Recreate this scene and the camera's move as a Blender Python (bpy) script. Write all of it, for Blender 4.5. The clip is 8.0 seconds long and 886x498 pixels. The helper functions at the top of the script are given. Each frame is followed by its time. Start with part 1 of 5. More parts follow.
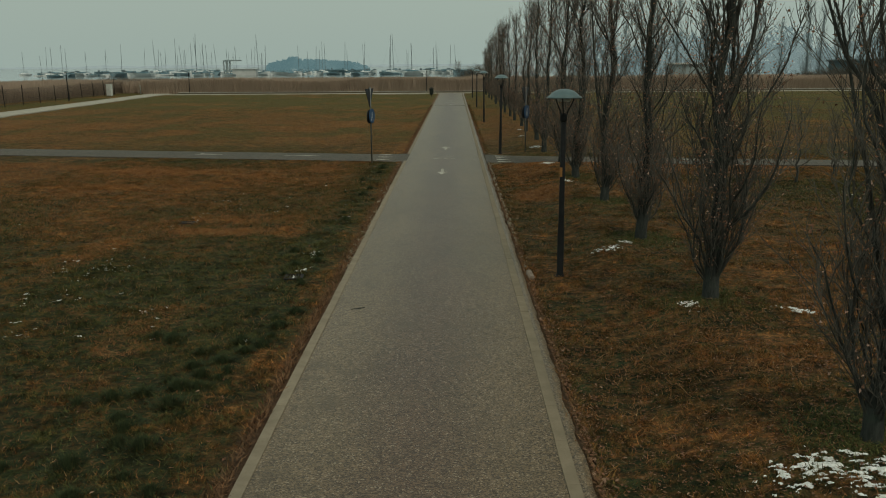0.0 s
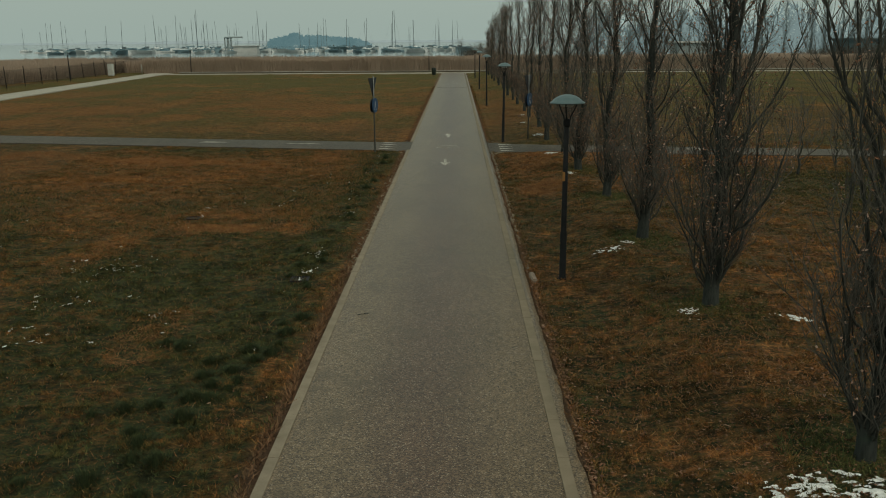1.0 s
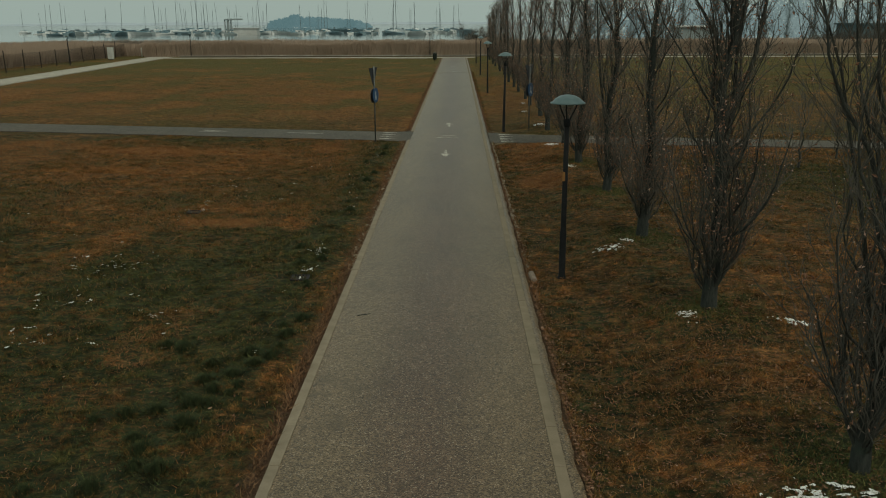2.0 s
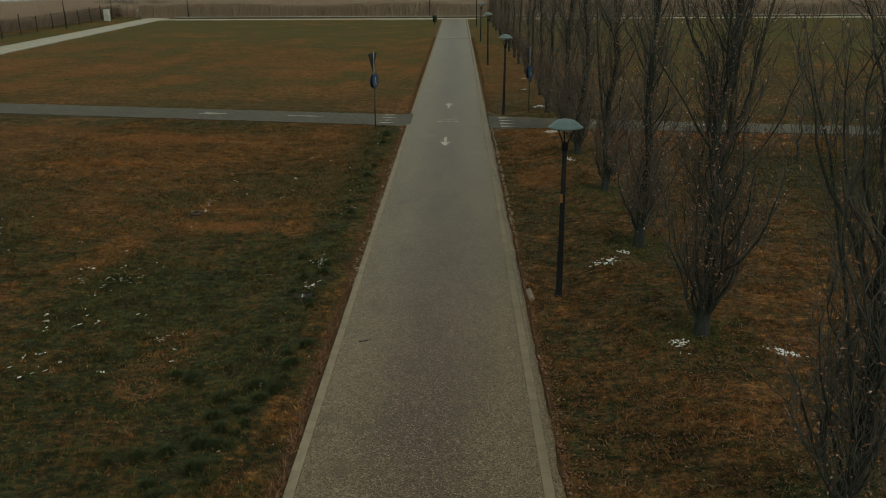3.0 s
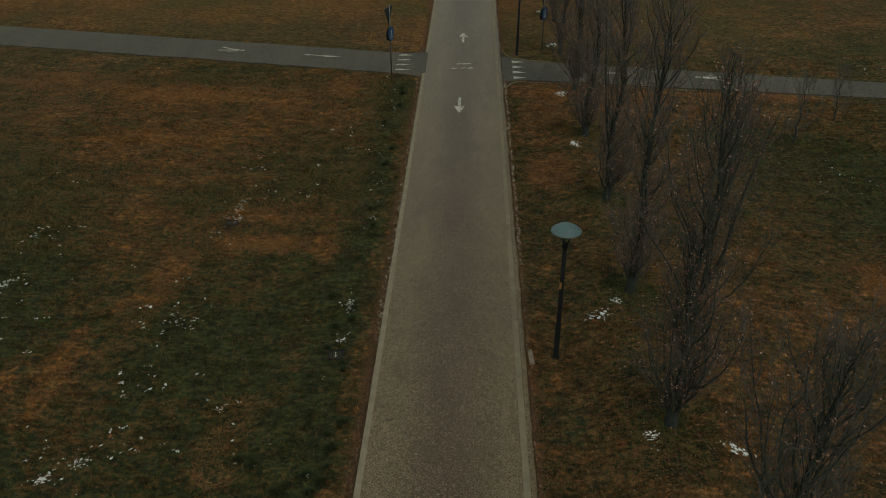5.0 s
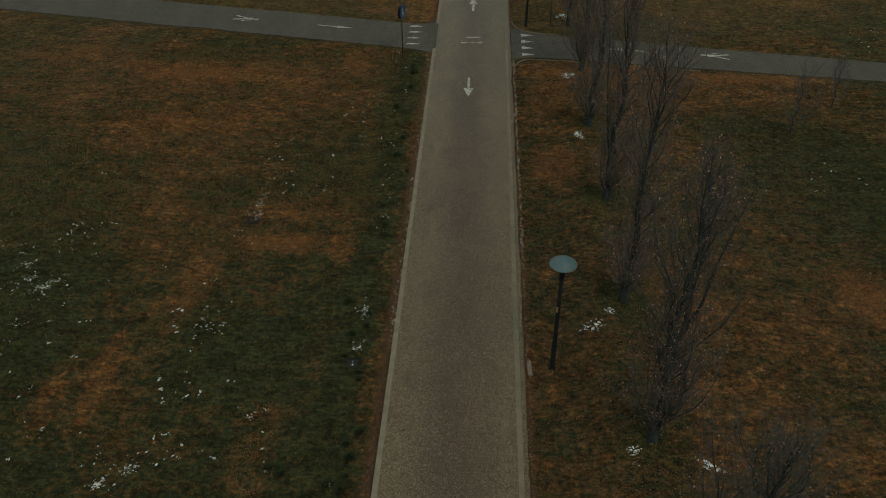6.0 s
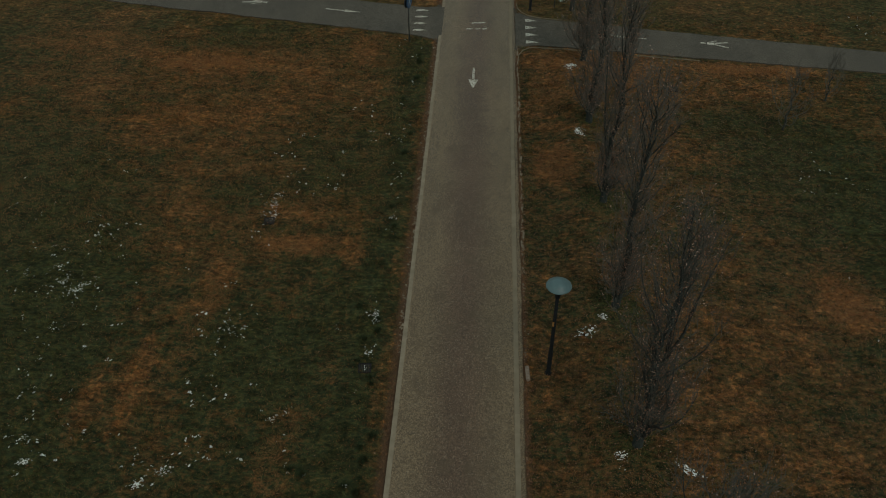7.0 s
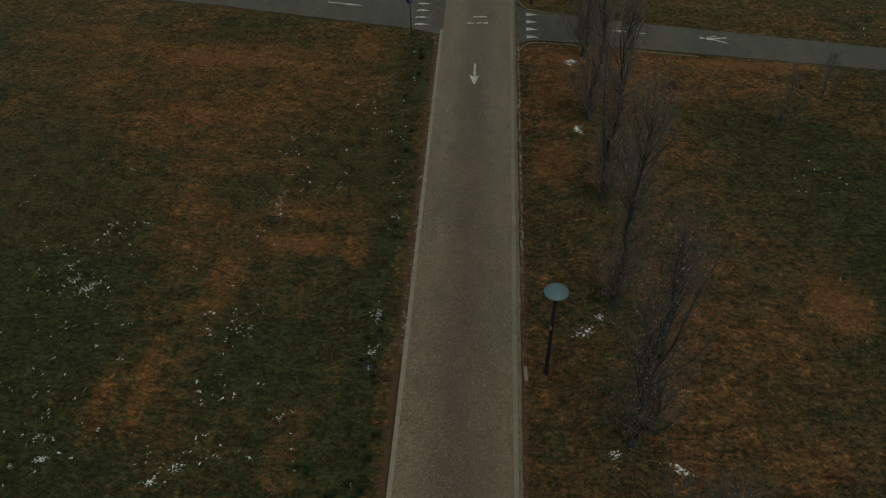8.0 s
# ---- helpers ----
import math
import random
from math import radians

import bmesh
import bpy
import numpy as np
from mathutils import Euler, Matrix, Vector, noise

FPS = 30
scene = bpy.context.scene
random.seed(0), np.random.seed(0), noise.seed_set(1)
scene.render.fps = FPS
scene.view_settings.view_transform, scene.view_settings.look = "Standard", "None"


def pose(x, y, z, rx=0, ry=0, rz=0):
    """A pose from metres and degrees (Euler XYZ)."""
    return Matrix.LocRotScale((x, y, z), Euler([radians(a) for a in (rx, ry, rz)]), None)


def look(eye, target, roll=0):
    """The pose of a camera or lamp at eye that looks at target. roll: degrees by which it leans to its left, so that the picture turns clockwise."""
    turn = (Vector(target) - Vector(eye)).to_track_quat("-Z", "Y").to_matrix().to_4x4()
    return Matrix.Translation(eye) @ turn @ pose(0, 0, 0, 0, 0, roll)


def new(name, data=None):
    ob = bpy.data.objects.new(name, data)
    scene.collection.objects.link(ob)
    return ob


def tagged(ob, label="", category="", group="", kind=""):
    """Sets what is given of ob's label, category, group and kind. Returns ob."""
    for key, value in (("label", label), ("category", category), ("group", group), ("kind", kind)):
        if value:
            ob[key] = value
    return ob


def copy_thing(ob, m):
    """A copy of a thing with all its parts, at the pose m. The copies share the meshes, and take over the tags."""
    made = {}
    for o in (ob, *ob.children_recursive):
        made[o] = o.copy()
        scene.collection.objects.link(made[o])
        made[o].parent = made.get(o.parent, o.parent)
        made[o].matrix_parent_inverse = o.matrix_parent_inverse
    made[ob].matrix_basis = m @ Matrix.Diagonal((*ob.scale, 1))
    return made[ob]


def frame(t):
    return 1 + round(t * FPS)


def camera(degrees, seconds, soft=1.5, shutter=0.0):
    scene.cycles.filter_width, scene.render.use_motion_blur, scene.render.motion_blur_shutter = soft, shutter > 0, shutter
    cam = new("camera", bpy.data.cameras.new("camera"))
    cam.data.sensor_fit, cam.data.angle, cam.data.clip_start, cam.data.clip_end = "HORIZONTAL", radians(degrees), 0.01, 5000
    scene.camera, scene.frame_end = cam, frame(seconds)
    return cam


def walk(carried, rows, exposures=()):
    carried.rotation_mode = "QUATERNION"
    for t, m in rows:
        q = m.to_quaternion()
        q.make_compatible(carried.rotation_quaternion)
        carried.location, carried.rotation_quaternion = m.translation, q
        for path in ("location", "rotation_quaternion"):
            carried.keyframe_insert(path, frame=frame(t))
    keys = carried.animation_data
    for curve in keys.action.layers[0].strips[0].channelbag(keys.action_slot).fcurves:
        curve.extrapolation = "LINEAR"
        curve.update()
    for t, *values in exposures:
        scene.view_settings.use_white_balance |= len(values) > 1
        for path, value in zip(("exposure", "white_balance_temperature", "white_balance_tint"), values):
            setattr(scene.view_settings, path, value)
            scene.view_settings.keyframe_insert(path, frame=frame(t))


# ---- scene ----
cam = camera(56.0, 8.0, soft=1.0)
SKY_R, SKY_G, SKY_B = 0.25, 0.325, 0.308
EXPOSURES = [(t, e, k, 11) for t, e, k in ((0.0, 0.36, 7180), (1.5, 0.35, 7180), (3.0, 0.24, 7250), (4.5, 0.12, 7050), (6.0, 0.03, 6700), (8.0, -0.02, 6520))]
PATH = [
    (0, (0.492, 1.354, 4.139), (0.464, 3.306, 3.707), -0.4),
    (0.5, (0.465, 1.332, 4.429), (0.436, 3.278, 3.969), -0.5),
    (1, (0.458, 1.265, 4.691), (0.425, 3.205, 4.205), -0.4),
    (1.5, (0.46, 1.275, 4.882), (0.426, 3.209, 4.372), -0.2),
    (1.7, (0.464, 1.284, 4.962), (0.43, 3.216, 4.443), -0.2),
    (2.5, (0.496, 1.34, 5.29), (0.461, 3.262, 4.739), -0.3),
    (2.8, (0.517, 1.375, 5.877), (0.481, 3.284, 5.282), -0.3),
    (3, (0.493, 1.366, 6.362), (0.458, 3.264, 5.733), -0.3),
    (3.5, (0.43, 1.487, 7.705), (0.393, 3.35, 6.98), -0.2),
    (4, (0.446, 1.523, 8.996), (0.402, 3.349, 8.184), -0.1),
    (4.5, (0.414, 1.486, 10.479), (0.364, 3.269, 9.573), -0.1),
    (6, (0.457, 1.632, 15.862), (0.381, 3.226, 14.657), -0.1),
    (6.3, (0.466, 1.66, 17.02), (0.384, 3.213, 15.763), -0.2),
    (6.4, (0.485, 1.686, 17.93), (0.399, 3.207, 16.635), -0.4),
    (6.5, (0.487, 1.688, 18.024), (0.4, 3.207, 16.725), -0.4),
    (7, (0.454, 1.753, 18.647), (0.37, 3.247, 17.32), -0.3),
    (7.5, (0.469, 1.805, 19.19), (0.384, 3.279, 17.841), -0.3),
    (8, (0.456, 1.843, 19.754), (0.371, 3.295, 18.381), -0.3),
]
walk(cam, [(t, look(eye, target, roll)) for t, eye, target, roll in PATH], EXPOSURES)

# ---- world, sun ----
world = bpy.data.worlds.new("overcast")
scene.world = world
world.use_nodes = True
wn, wl = world.node_tree.nodes, world.node_tree.links
sky = wn.new("ShaderNodeTexSky")
sky.sky_type, sky.sun_disc = "NISHITA", False
sky.sun_elevation, sky.sun_rotation = radians(38), radians(215)
sky.air_density, sky.dust_density = 1.6, 4.0
dim = wn.new("ShaderNodeMix")
dim.data_type = "RGBA"
dim.inputs[0].default_value = 0.93
cloud = wn.new("ShaderNodeRGB")
cloud.outputs[0].default_value = (SKY_R, SKY_G, SKY_B, 1)
weak = wn.new("ShaderNodeVectorMath")
weak.operation = "SCALE"
weak.inputs[3].default_value = 0.1
wl.new(sky.outputs[0], weak.inputs[0])
wl.new(weak.outputs[0], dim.inputs[6])
# the cloud sheet is bluer where one looks through the mist along the horizon
where = wn.new("ShaderNodeTexCoord")
height_of = wn.new("ShaderNodeSeparateXYZ")
wl.new(where.outputs["Generated"], height_of.inputs[0])
rise = wn.new("ShaderNodeMapRange")
rise.inputs[1].default_value, rise.inputs[2].default_value = 0.0, 0.22
wl.new(height_of.outputs[2], rise.inputs[0])
sheet = wn.new("ShaderNodeMix")
sheet.data_type = "RGBA"
sheet.inputs[6].default_value = (SKY_R * 0.98, SKY_G * 1.01, SKY_B * 1.05, 1)
wl.new(rise.outputs[0], sheet.inputs[0])
wl.new(cloud.outputs[0], sheet.inputs[7])
wl.new(sheet.outputs[2], dim.inputs[7])
wl.new(dim.outputs[2], wn["Background"].inputs[0])
wn["Background"].inputs[1].default_value = 1.0

sun_data = bpy.data.lights.new("sun", "SUN")
sun_data.energy, sun_data.angle, sun_data.color = 0.8, radians(25), (1.0, 0.90, 0.76)
sun = new("sun", sun_data)
sun.matrix_basis = look((0, 0, 50), (-22, 32, 0))


# ---- materials ----
class Nodes:
    """A small builder for node materials."""

    def __init__(self, name, rough=0.9):
        self.mat = bpy.data.materials.new(name)
        self.mat.use_nodes = True
        self.n, self.l = self.mat.node_tree.nodes, self.mat.node_tree.links
        self.bsdf = self.n["Principled BSDF"]
        self.bsdf.inputs["Roughness"].default_value = rough
        self.bsdf.inputs["Specular IOR Level"].default_value = 0.25
        self.pos = self.n.new("ShaderNodeNewGeometry").outputs["Position"]
        self.rag = None

    def put(self, value, socket):
        if isinstance(value, (int, float)):
            socket.default_value = value
        elif isinstance(value, tuple):
            socket.default_value = (*value, 1) if len(value) == 3 and socket.type == "RGBA" else value
        else:
            self.l.new(value, socket)

    def noise(self, scale, detail=4.0, rough=0.6, vec=None, stretch=None):
        node = self.n.new("ShaderNodeTexNoise")
        node.inputs["Scale"].default_value = scale
        node.inputs["Detail"].default_value = detail
        node.inputs["Roughness"].default_value = rough
        vec = vec or self.pos
        if stretch:
            m = self.n.new("ShaderNodeVectorMath")
            m.operation = "MULTIPLY"
            self.l.new(vec, m.inputs[0])
            m.inputs[1].default_value = stretch
            vec = m.outputs[0]
        self.l.new(vec, node.inputs["Vector"])
        return node.outputs["Fac"]

    def ramp(self, fac, lo, hi, a=0.0, b=1.0):
        node = self.n.new("ShaderNodeMapRange")
        node.interpolation_type = "SMOOTHSTEP"
        self.put(fac, node.inputs[0])
        for i, v in enumerate((lo, hi, a, b)):
            node.inputs[i + 1].default_value = v
        return node.outputs[0]

    def mix(self, fac, a, b, blend="MIX"):
        node = self.n.new("ShaderNodeMix")
        node.data_type, node.blend_type = "RGBA", blend
        self.put(fac, node.inputs[0])
        self.put(a, node.inputs[6])
        self.put(b, node.inputs[7])
        return node.outputs[2]

    def math(self, op, a, b=0.0):
        node = self.n.new("ShaderNodeMath")
        node.operation = op
        self.put(a, node.inputs[0])
        self.put(b, node.inputs[1])
        return node.outputs[0]

    def near(self, x, y, rx, ry, soft=0.32):
        """1 inside an ellipse on the ground, 0 outside, with a ragged soft rim."""
        m = self.n.new("ShaderNodeVectorMath")
        m.operation = "SUBTRACT"
        self.l.new(self.pos, m.inputs[0])
        m.inputs[1].default_value = (x, y, 0)
        s = self.n.new("ShaderNodeVectorMath")
        s.operation = "MULTIPLY"
        self.l.new(m.outputs[0], s.inputs[0])
        s.inputs[1].default_value = (1 / rx, 1 / ry, 0)
        d = self.n.new("ShaderNodeVectorMath")
        d.operation = "LENGTH"
        self.l.new(s.outputs[0], d.inputs[0])
        if self.rag is None:
            self.rag = self.math("MULTIPLY", self.noise(2.0, 8, 0.78), 1.9)
        wob = self.math("ADD", d.outputs["Value"], self.rag)
        return self.ramp(wob, 1.75 - soft, 1.75 + soft, 1.0, 0.0)

    def colour(self, c):
        self.put(c, self.bsdf.inputs["Base Color"])
        return self

    def bump(self, height, strength=0.5, distance=0.02):
        node = self.n.new("ShaderNodeBump")
        node.inputs["Strength"].default_value = strength
        node.inputs["Distance"].default_value = distance
        self.put(height, node.inputs["Height"])
        self.l.new(node.outputs[0], self.bsdf.inputs["Normal"])
        return self

    def island(self):
        return self.n.new("ShaderNodeNewGeometry").outputs["Random Per Island"]

    def each(self):
        return self.n.new("ShaderNodeObjectInfo").outputs["Random"]


DRY, RUST, OLIVE, MOSS = (0.136, 0.080, 0.032), (0.335, 0.151, 0.056), (0.073, 0.072, 0.027), (0.031, 0.046, 0.021)
FAR_DRY = (0.225, 0.103, 0.033)
SOIL = (0.155, 0.098, 0.066)
FIELD = (1.085, 1.205, 1.215, 1.33)


def turf(name, blades=False):
    """Winter turf: dead brown grass with rusty and mossy patches."""
    k = Nodes(name, 0.95)
    big = k.noise(0.16, 6, 0.68)
    fine = k.noise(8.5, 5, 0.75, stretch=(0.8, 1.0, 0.0))
    tuft = k.noise(3.4, 5, 0.75, stretch=(0.85, 1.0, 0.0))
    turned = k.n.new("ShaderNodeMapping")
    turned.inputs["Rotation"].default_value = (0, 0, radians(38))
    turned.inputs["Scale"].default_value = (0.4, 1.4, 0.0)
    k.l.new(k.pos, turned.inputs["Vector"])
    sweep = k.noise(0.55, 6, 0.7, turned.outputs[0])
    split = k.n.new("ShaderNodeSeparateXYZ")
    k.l.new(k.pos, split.inputs[0])
    far = k.ramp(split.outputs[1], 34, 58)
    warm = k.math("MULTIPLY", far, k.ramp(split.outputs[0], 6, 15, 1.0, 0.35))
    field = k.math("ADD", k.math("ADD", k.math("MULTIPLY", big, 0.62), k.math("MULTIPLY", sweep, 0.42)), k.math("ADD", k.math("MULTIPLY", tuft, 0.66), k.math("MULTIPLY", fine, 0.60)))
    for spots, sign in ((RUST_SPOTS, 0.115), (MOSS_SPOTS, -0.10)):
        for x, y, rx, ry, amount in spots:
            field = k.math("ADD", field, k.math("MULTIPLY", k.near(x, y, rx, ry), amount * sign))
    lush = k.mix(k.ramp(fine, 0.38, 0.62), MOSS, OLIVE)
    clump = k.noise(1.5, 6, 0.72, stretch=(0.8, 1.1, 0.0))
    dry = DRY
    if not blades:
        lush = k.mix(k.math("MULTIPLY", warm, 0.75), lush, k.mix(k.ramp(split.outputs[1], 62, 105), FAR_DRY, (0.120, 0.088, 0.026)))
        dry = k.mix(warm, DRY, FAR_DRY)
    dead = k.mix(k.ramp(fine, 0.36, 0.64), DRY, RUST)
    field = k.math("ADD", field, 0.008 if blades else -0.016)
    base = k.mix(k.ramp(field, FIELD[0], FIELD[1]), lush, k.mix(0.25, dry, lush))
    base = k.mix(k.ramp(field, FIELD[2], FIELD[3], 0.0, 0.95), base, dead)
    if not blades:
        streak = k.noise(0.10, 8, 0.75, stretch=(1.1, 0.7, 0.0))
        base = k.mix(k.math("MULTIPLY", far, k.ramp(streak, 0.44, 0.58, 0.0, 0.9)), base, (0.105, 0.090, 0.028))
        base = k.mix(k.math("MULTIPLY", far, k.ramp(k.noise(0.22, 8, 0.75, stretch=(1.1, 0.7, 0.0)), 0.50, 0.64, 0.0, 0.8)), base, (0.26, 0.115, 0.036))
    base = k.mix(1.0, base, k.mix(far, k.ramp(clump, 0.34, 0.66, 0.66, 1.34), k.ramp(clump, 0.30, 0.70, 0.86, 1.14)), "MULTIPLY")
    base = k.mix(1.0, base, k.ramp(k.noise(5.5, 4, 0.7, stretch=(0.7, 1.2, 0.0)), 0.36, 0.66, 0.64, 1.40), "MULTIPLY")
    if not blades:
        green = k.math("MULTIPLY", k.ramp(split.outputs[1], 62, 100), k.ramp(k.noise(0.07, 6, 0.7, stretch=(1.0, 0.8, 0.0)), 0.42, 0.58, 0.1, 0.85))
        base = k.mix(green, base, (0.100, 0.090, 0.027))
    edge = k.math("ADD", k.math("ABSOLUTE", split.outputs[0]), k.math("MULTIPLY", fine, 0.5))
    base = k.mix(k.ramp(edge, 2.10, 2.32, 0.9, 0.0), base, SOIL)
    if blades:
        shade = k.ramp(k.island(), 0.0, 1.0, 0.6, 1.5)
        base = k.mix(1.0, k.mix(1.0, base, shade, "MULTIPLY"), (1.11, 1.02, 0.90), "MULTIPLY")
        k.colour(base)
        k.bsdf.inputs["Specular IOR Level"].default_value = 0.1
    else:
        speck = k.noise(38, 4, 0.75)
        base = k.mix(1.0, base, k.ramp(speck, 0.25, 0.75, 0.65, 1.32), "MULTIPLY")
        straw = k.ramp(k.noise(24, 3, 0.7, stretch=(1, 0.35, 1)), 0.64, 0.74)
        base = k.mix(k.math("MULTIPLY", straw, 0.45), base, (0.26, 0.17, 0.085))
        k.colour(base)
        k.bsdf.inputs["Specular IOR Level"].default_value = 0.15
        k.bump(k.math("ADD", k.math("ADD", k.noise(14, 6, 0.7), k.math("MULTIPLY", speck, 0.5)), k.math("MULTIPLY", tuft, 1.2)), 1.0, 0.12)
    return k.mat


RUST_SPOTS = [(7.5, 20.0, 6.0, 26.0, 0.38), (4.5, 14.0, 4.0, 12.0, 0.25), (3.2, 27.7, 1.1, 1.5, 1.1), (-3.8, 22.6, 0.6, 1.0, 1.4), (-5.6, 22.9, 2.0, 0.7, 1.0), (12.1, 20.7, 1.3, 1.7, 1.1), (-9.3, 16.8, 0.45, 2.4, 1.3),
              (-10.4, 15.6, 0.45, 1.8, 1.1), (-4.7, 14.6, 0.9, 1.8, 0.6), (-8.0, 20.2, 0.8, 2.6, 0.6), (-6.1, 24.8, 1.5, 0.8, 0.6), (12.7, 35.5, 3.2, 0.9, 0.9), (-5.1, 36.6, 0.9, 1.5, 0.8), (-11.8, 35.0, 3.6, 1.3, 0.9),
              (-13.5, 31.0, 6.0, 4.0, 0.5), (-9.0, 32.0, 10.0, 5.0, 0.5), (-18.9, 36.4, 3.5, 2.0, 0.5), (-4.0, 56.0, 2.0, 7.0, 0.5), (-2.1, 14.0, 0.5, 7.0, 0.5)]
RUST_SPOTS += [(3.6, 12.0, 2.4, 3.2, 0.35), (3.2, 33.0, 1.4, 4.0, 0.6), (-10.0, 27.0, 6.0, 4.0, 0.35), (10.0, 36.0, 8.0, 4.0, 0.55), (8.0, 31.0, 4.0, 5.0, 0.4), (12.0, 44.0, 9.0, 3.0, 0.5), (-2.1, 48.0, 0.5, 9.0, 0.8), (24.0, 46.0, 12.0, 3.0, 0.3), (-16.0, 49.0, 16.0, 4.0, 0.7), (-30.0, 60.0, 12.0, 4.0, 0.6)]
# the wide spot at (-15.5, 22) greens and darkens the lawn's left edge
MOSS_SPOTS = [(4.7, 14.3, 1.3, 1.1, 1.2), (4.8, 9.6, 1.0, 1.0, 1.2), (4.8, 20.1, 0.9, 0.9, 1.1), (4.8, 25.3, 1.0, 1.0, 0.7), (-2.85, 24.0, 0.75, 14.0, 0.85), (-3.4, 12.0, 0.9, 4.5, 0.3), (-6.0, 17.0, 2.0, 4.0, 0.4), (9.5, 24.0, 3.5, 6.0, 0.35),
              (12.1, 18.2, 2.0, 1.4, 0.6), (-12.6, 17.3, 2.6, 2.2, 0.7), (-13.3, 20.8, 3.2, 3.0, 0.9), (-7.4, 17.0, 0.9, 3.0, 0.6), (11.4, 29.6, 3.6, 2.6, 0.7), (-12.4, 36.9, 2.2, 0.8, 0.5), (-17.3, 26.0, 4.0, 2.2, 0.5), (-15.5, 22.0, 4.8, 12.0, 1.0), (-20.0, 70.0, 8.0, 5.0, 0.8),
              (-22.0, 110.0, 20.0, 8.0, 0.8), (28.0, 95.0, 24.0, 30.0, 0.6)]
MOSS_SPOTS += [(6.0, 10.5, 2.2, 1.8, 0.35), (12.9, 27.0, 4.0, 4.5, 0.75), (10.2, 30.8, 2.5, 2.0, 0.5), (-14.0, 19.5, 4.0, 6.0, 0.6), (-4.6, 28.8, 2.2, 5.0, 0.75), (-4.6, 17.0, 2.2, 3.4, 0.6), (-7.2, 18.6, 2.4, 2.6, 0.5), (-11.8, 13.6, 3.4, 2.4, 0.7), (-5.6, 13.6, 2.4, 2.0, 0.4), (-3.0, 33.5, 1.1, 4.5, 0.6), (-8.5, 25.5, 1.6, 1.4, 0.5), (7.6, 13.5, 1.6, 1.6, 0.4)]
TURF, BLADES = turf("turf"), turf("turf_blades", True)


def asphalt(name, light, dark, chips, worn=0.0, gloss=0.5):
    k = Nodes(name, 0.38 if gloss > 0.25 else 0.65)
    k.bsdf.inputs["Specular IOR Level"].default_value = gloss
    base = k.mix(k.ramp(k.noise(0.5, 5, 0.6, stretch=(1.6, 0.35, 1)), 0.32, 0.7), dark, light)
    base = k.mix(k.ramp(k.noise(2.2, 5, 0.65), 0.52, 0.72, 0.0, 0.55), base, dark)
    if worn:
        part_x = k.n.new("ShaderNodeSeparateXYZ")
        k.l.new(k.pos, part_x.inputs[0])
        away = k.math("ABSOLUTE", k.math("SUBTRACT", part_x.outputs[0], 0.05))
        away = k.math("ADD", away, k.math("MULTIPLY", k.noise(0.7, 5, 0.6), 1.0))
        base = k.mix(1.0, base, k.mix(k.ramp(away, 0.55, 1.75), (1 - worn * 0.85, 1 - worn * 1.15, 1 - worn * 1.05), (1.05, 1.04, 1.02)), "MULTIPLY")
    vor = k.n.new("ShaderNodeTexVoronoi")
    vor.inputs["Scale"].default_value = 62
    k.l.new(k.pos, vor.inputs["Vector"])
    tone = k.n.new("ShaderNodeSeparateColor")
    k.l.new(vor.outputs["Color"], tone.inputs[0])
    base = k.mix(1.0, base, k.ramp(tone.outputs[0], 0.0, 1.0, 0.42, 1.55), "MULTIPLY")
    base = k.mix(k.ramp(tone.outputs[1], 0.90, 0.96, 0.0, 0.6), base, chips)
    base = k.mix(k.ramp(tone.outputs[2], 0.90, 0.97, 0.0, 0.6), base, (0.05, 0.045, 0.04))
    base = k.mix(1.0, base, k.ramp(k.noise(11, 5, 0.75), 0.30, 0.70, 0.82, 1.18), "MULTIPLY")
    base = k.mix(k.ramp(k.noise(1.1, 7, 0.7), 0.54, 0.64, 0.0, 0.5), base, tuple(v * 0.70 for v in dark))
    k.colour(base).bump(vor.outputs["Distance"], 0.30 if gloss > 0.25 else 0.5, 0.008)
    return k.mat


ROAD = asphalt("pale_asphalt", (0.162, 0.119, 0.073), (0.124, 0.091, 0.056), (0.40, 0.33, 0.24), 0.31, 0.32)
ASPHALT_DARK = asphalt("grey_asphalt", (0.098, 0.086, 0.068), (0.076, 0.067, 0.054), (0.18, 0.165, 0.13), 0.0, 0.2)


def concrete(name, a, b, scale=3.0, rough=0.85):
    k = Nodes(name, rough)
    base = k.mix(k.ramp(k.noise(scale, 5, 0.65), 0.3, 0.72), b, a)
    base = k.mix(k.ramp(k.noise(scale * 9, 4, 0.7), 0.6, 0.75, 0.0, 0.5), base, tuple(v * 0.45 for v in b))
    base = k.mix(1.0, base, k.ramp(k.each(), 0, 1, 0.95, 1.05), "MULTIPLY")
    k.colour(base).bump(k.noise(scale * 14, 4, 0.7), 0.4, 0.01)
    return k.mat


def plain(name, colour, rough=0.6, metal=0.0, vary=0.25, scale=6.0):
    k = Nodes(name, rough)
    dark = tuple(v * (1 - vary) for v in colour)
    k.colour(k.mix(k.ramp(k.noise(scale, 5, 0.65), 0.35, 0.68), dark, colour))
    k.bsdf.inputs["Metallic"].default_value = metal
    k.bsdf.inputs["Specular IOR Level"].default_value = 0.4
    k.bump(k.noise(scale * 7, 3), 0.12, 0.004)
    return k.mat


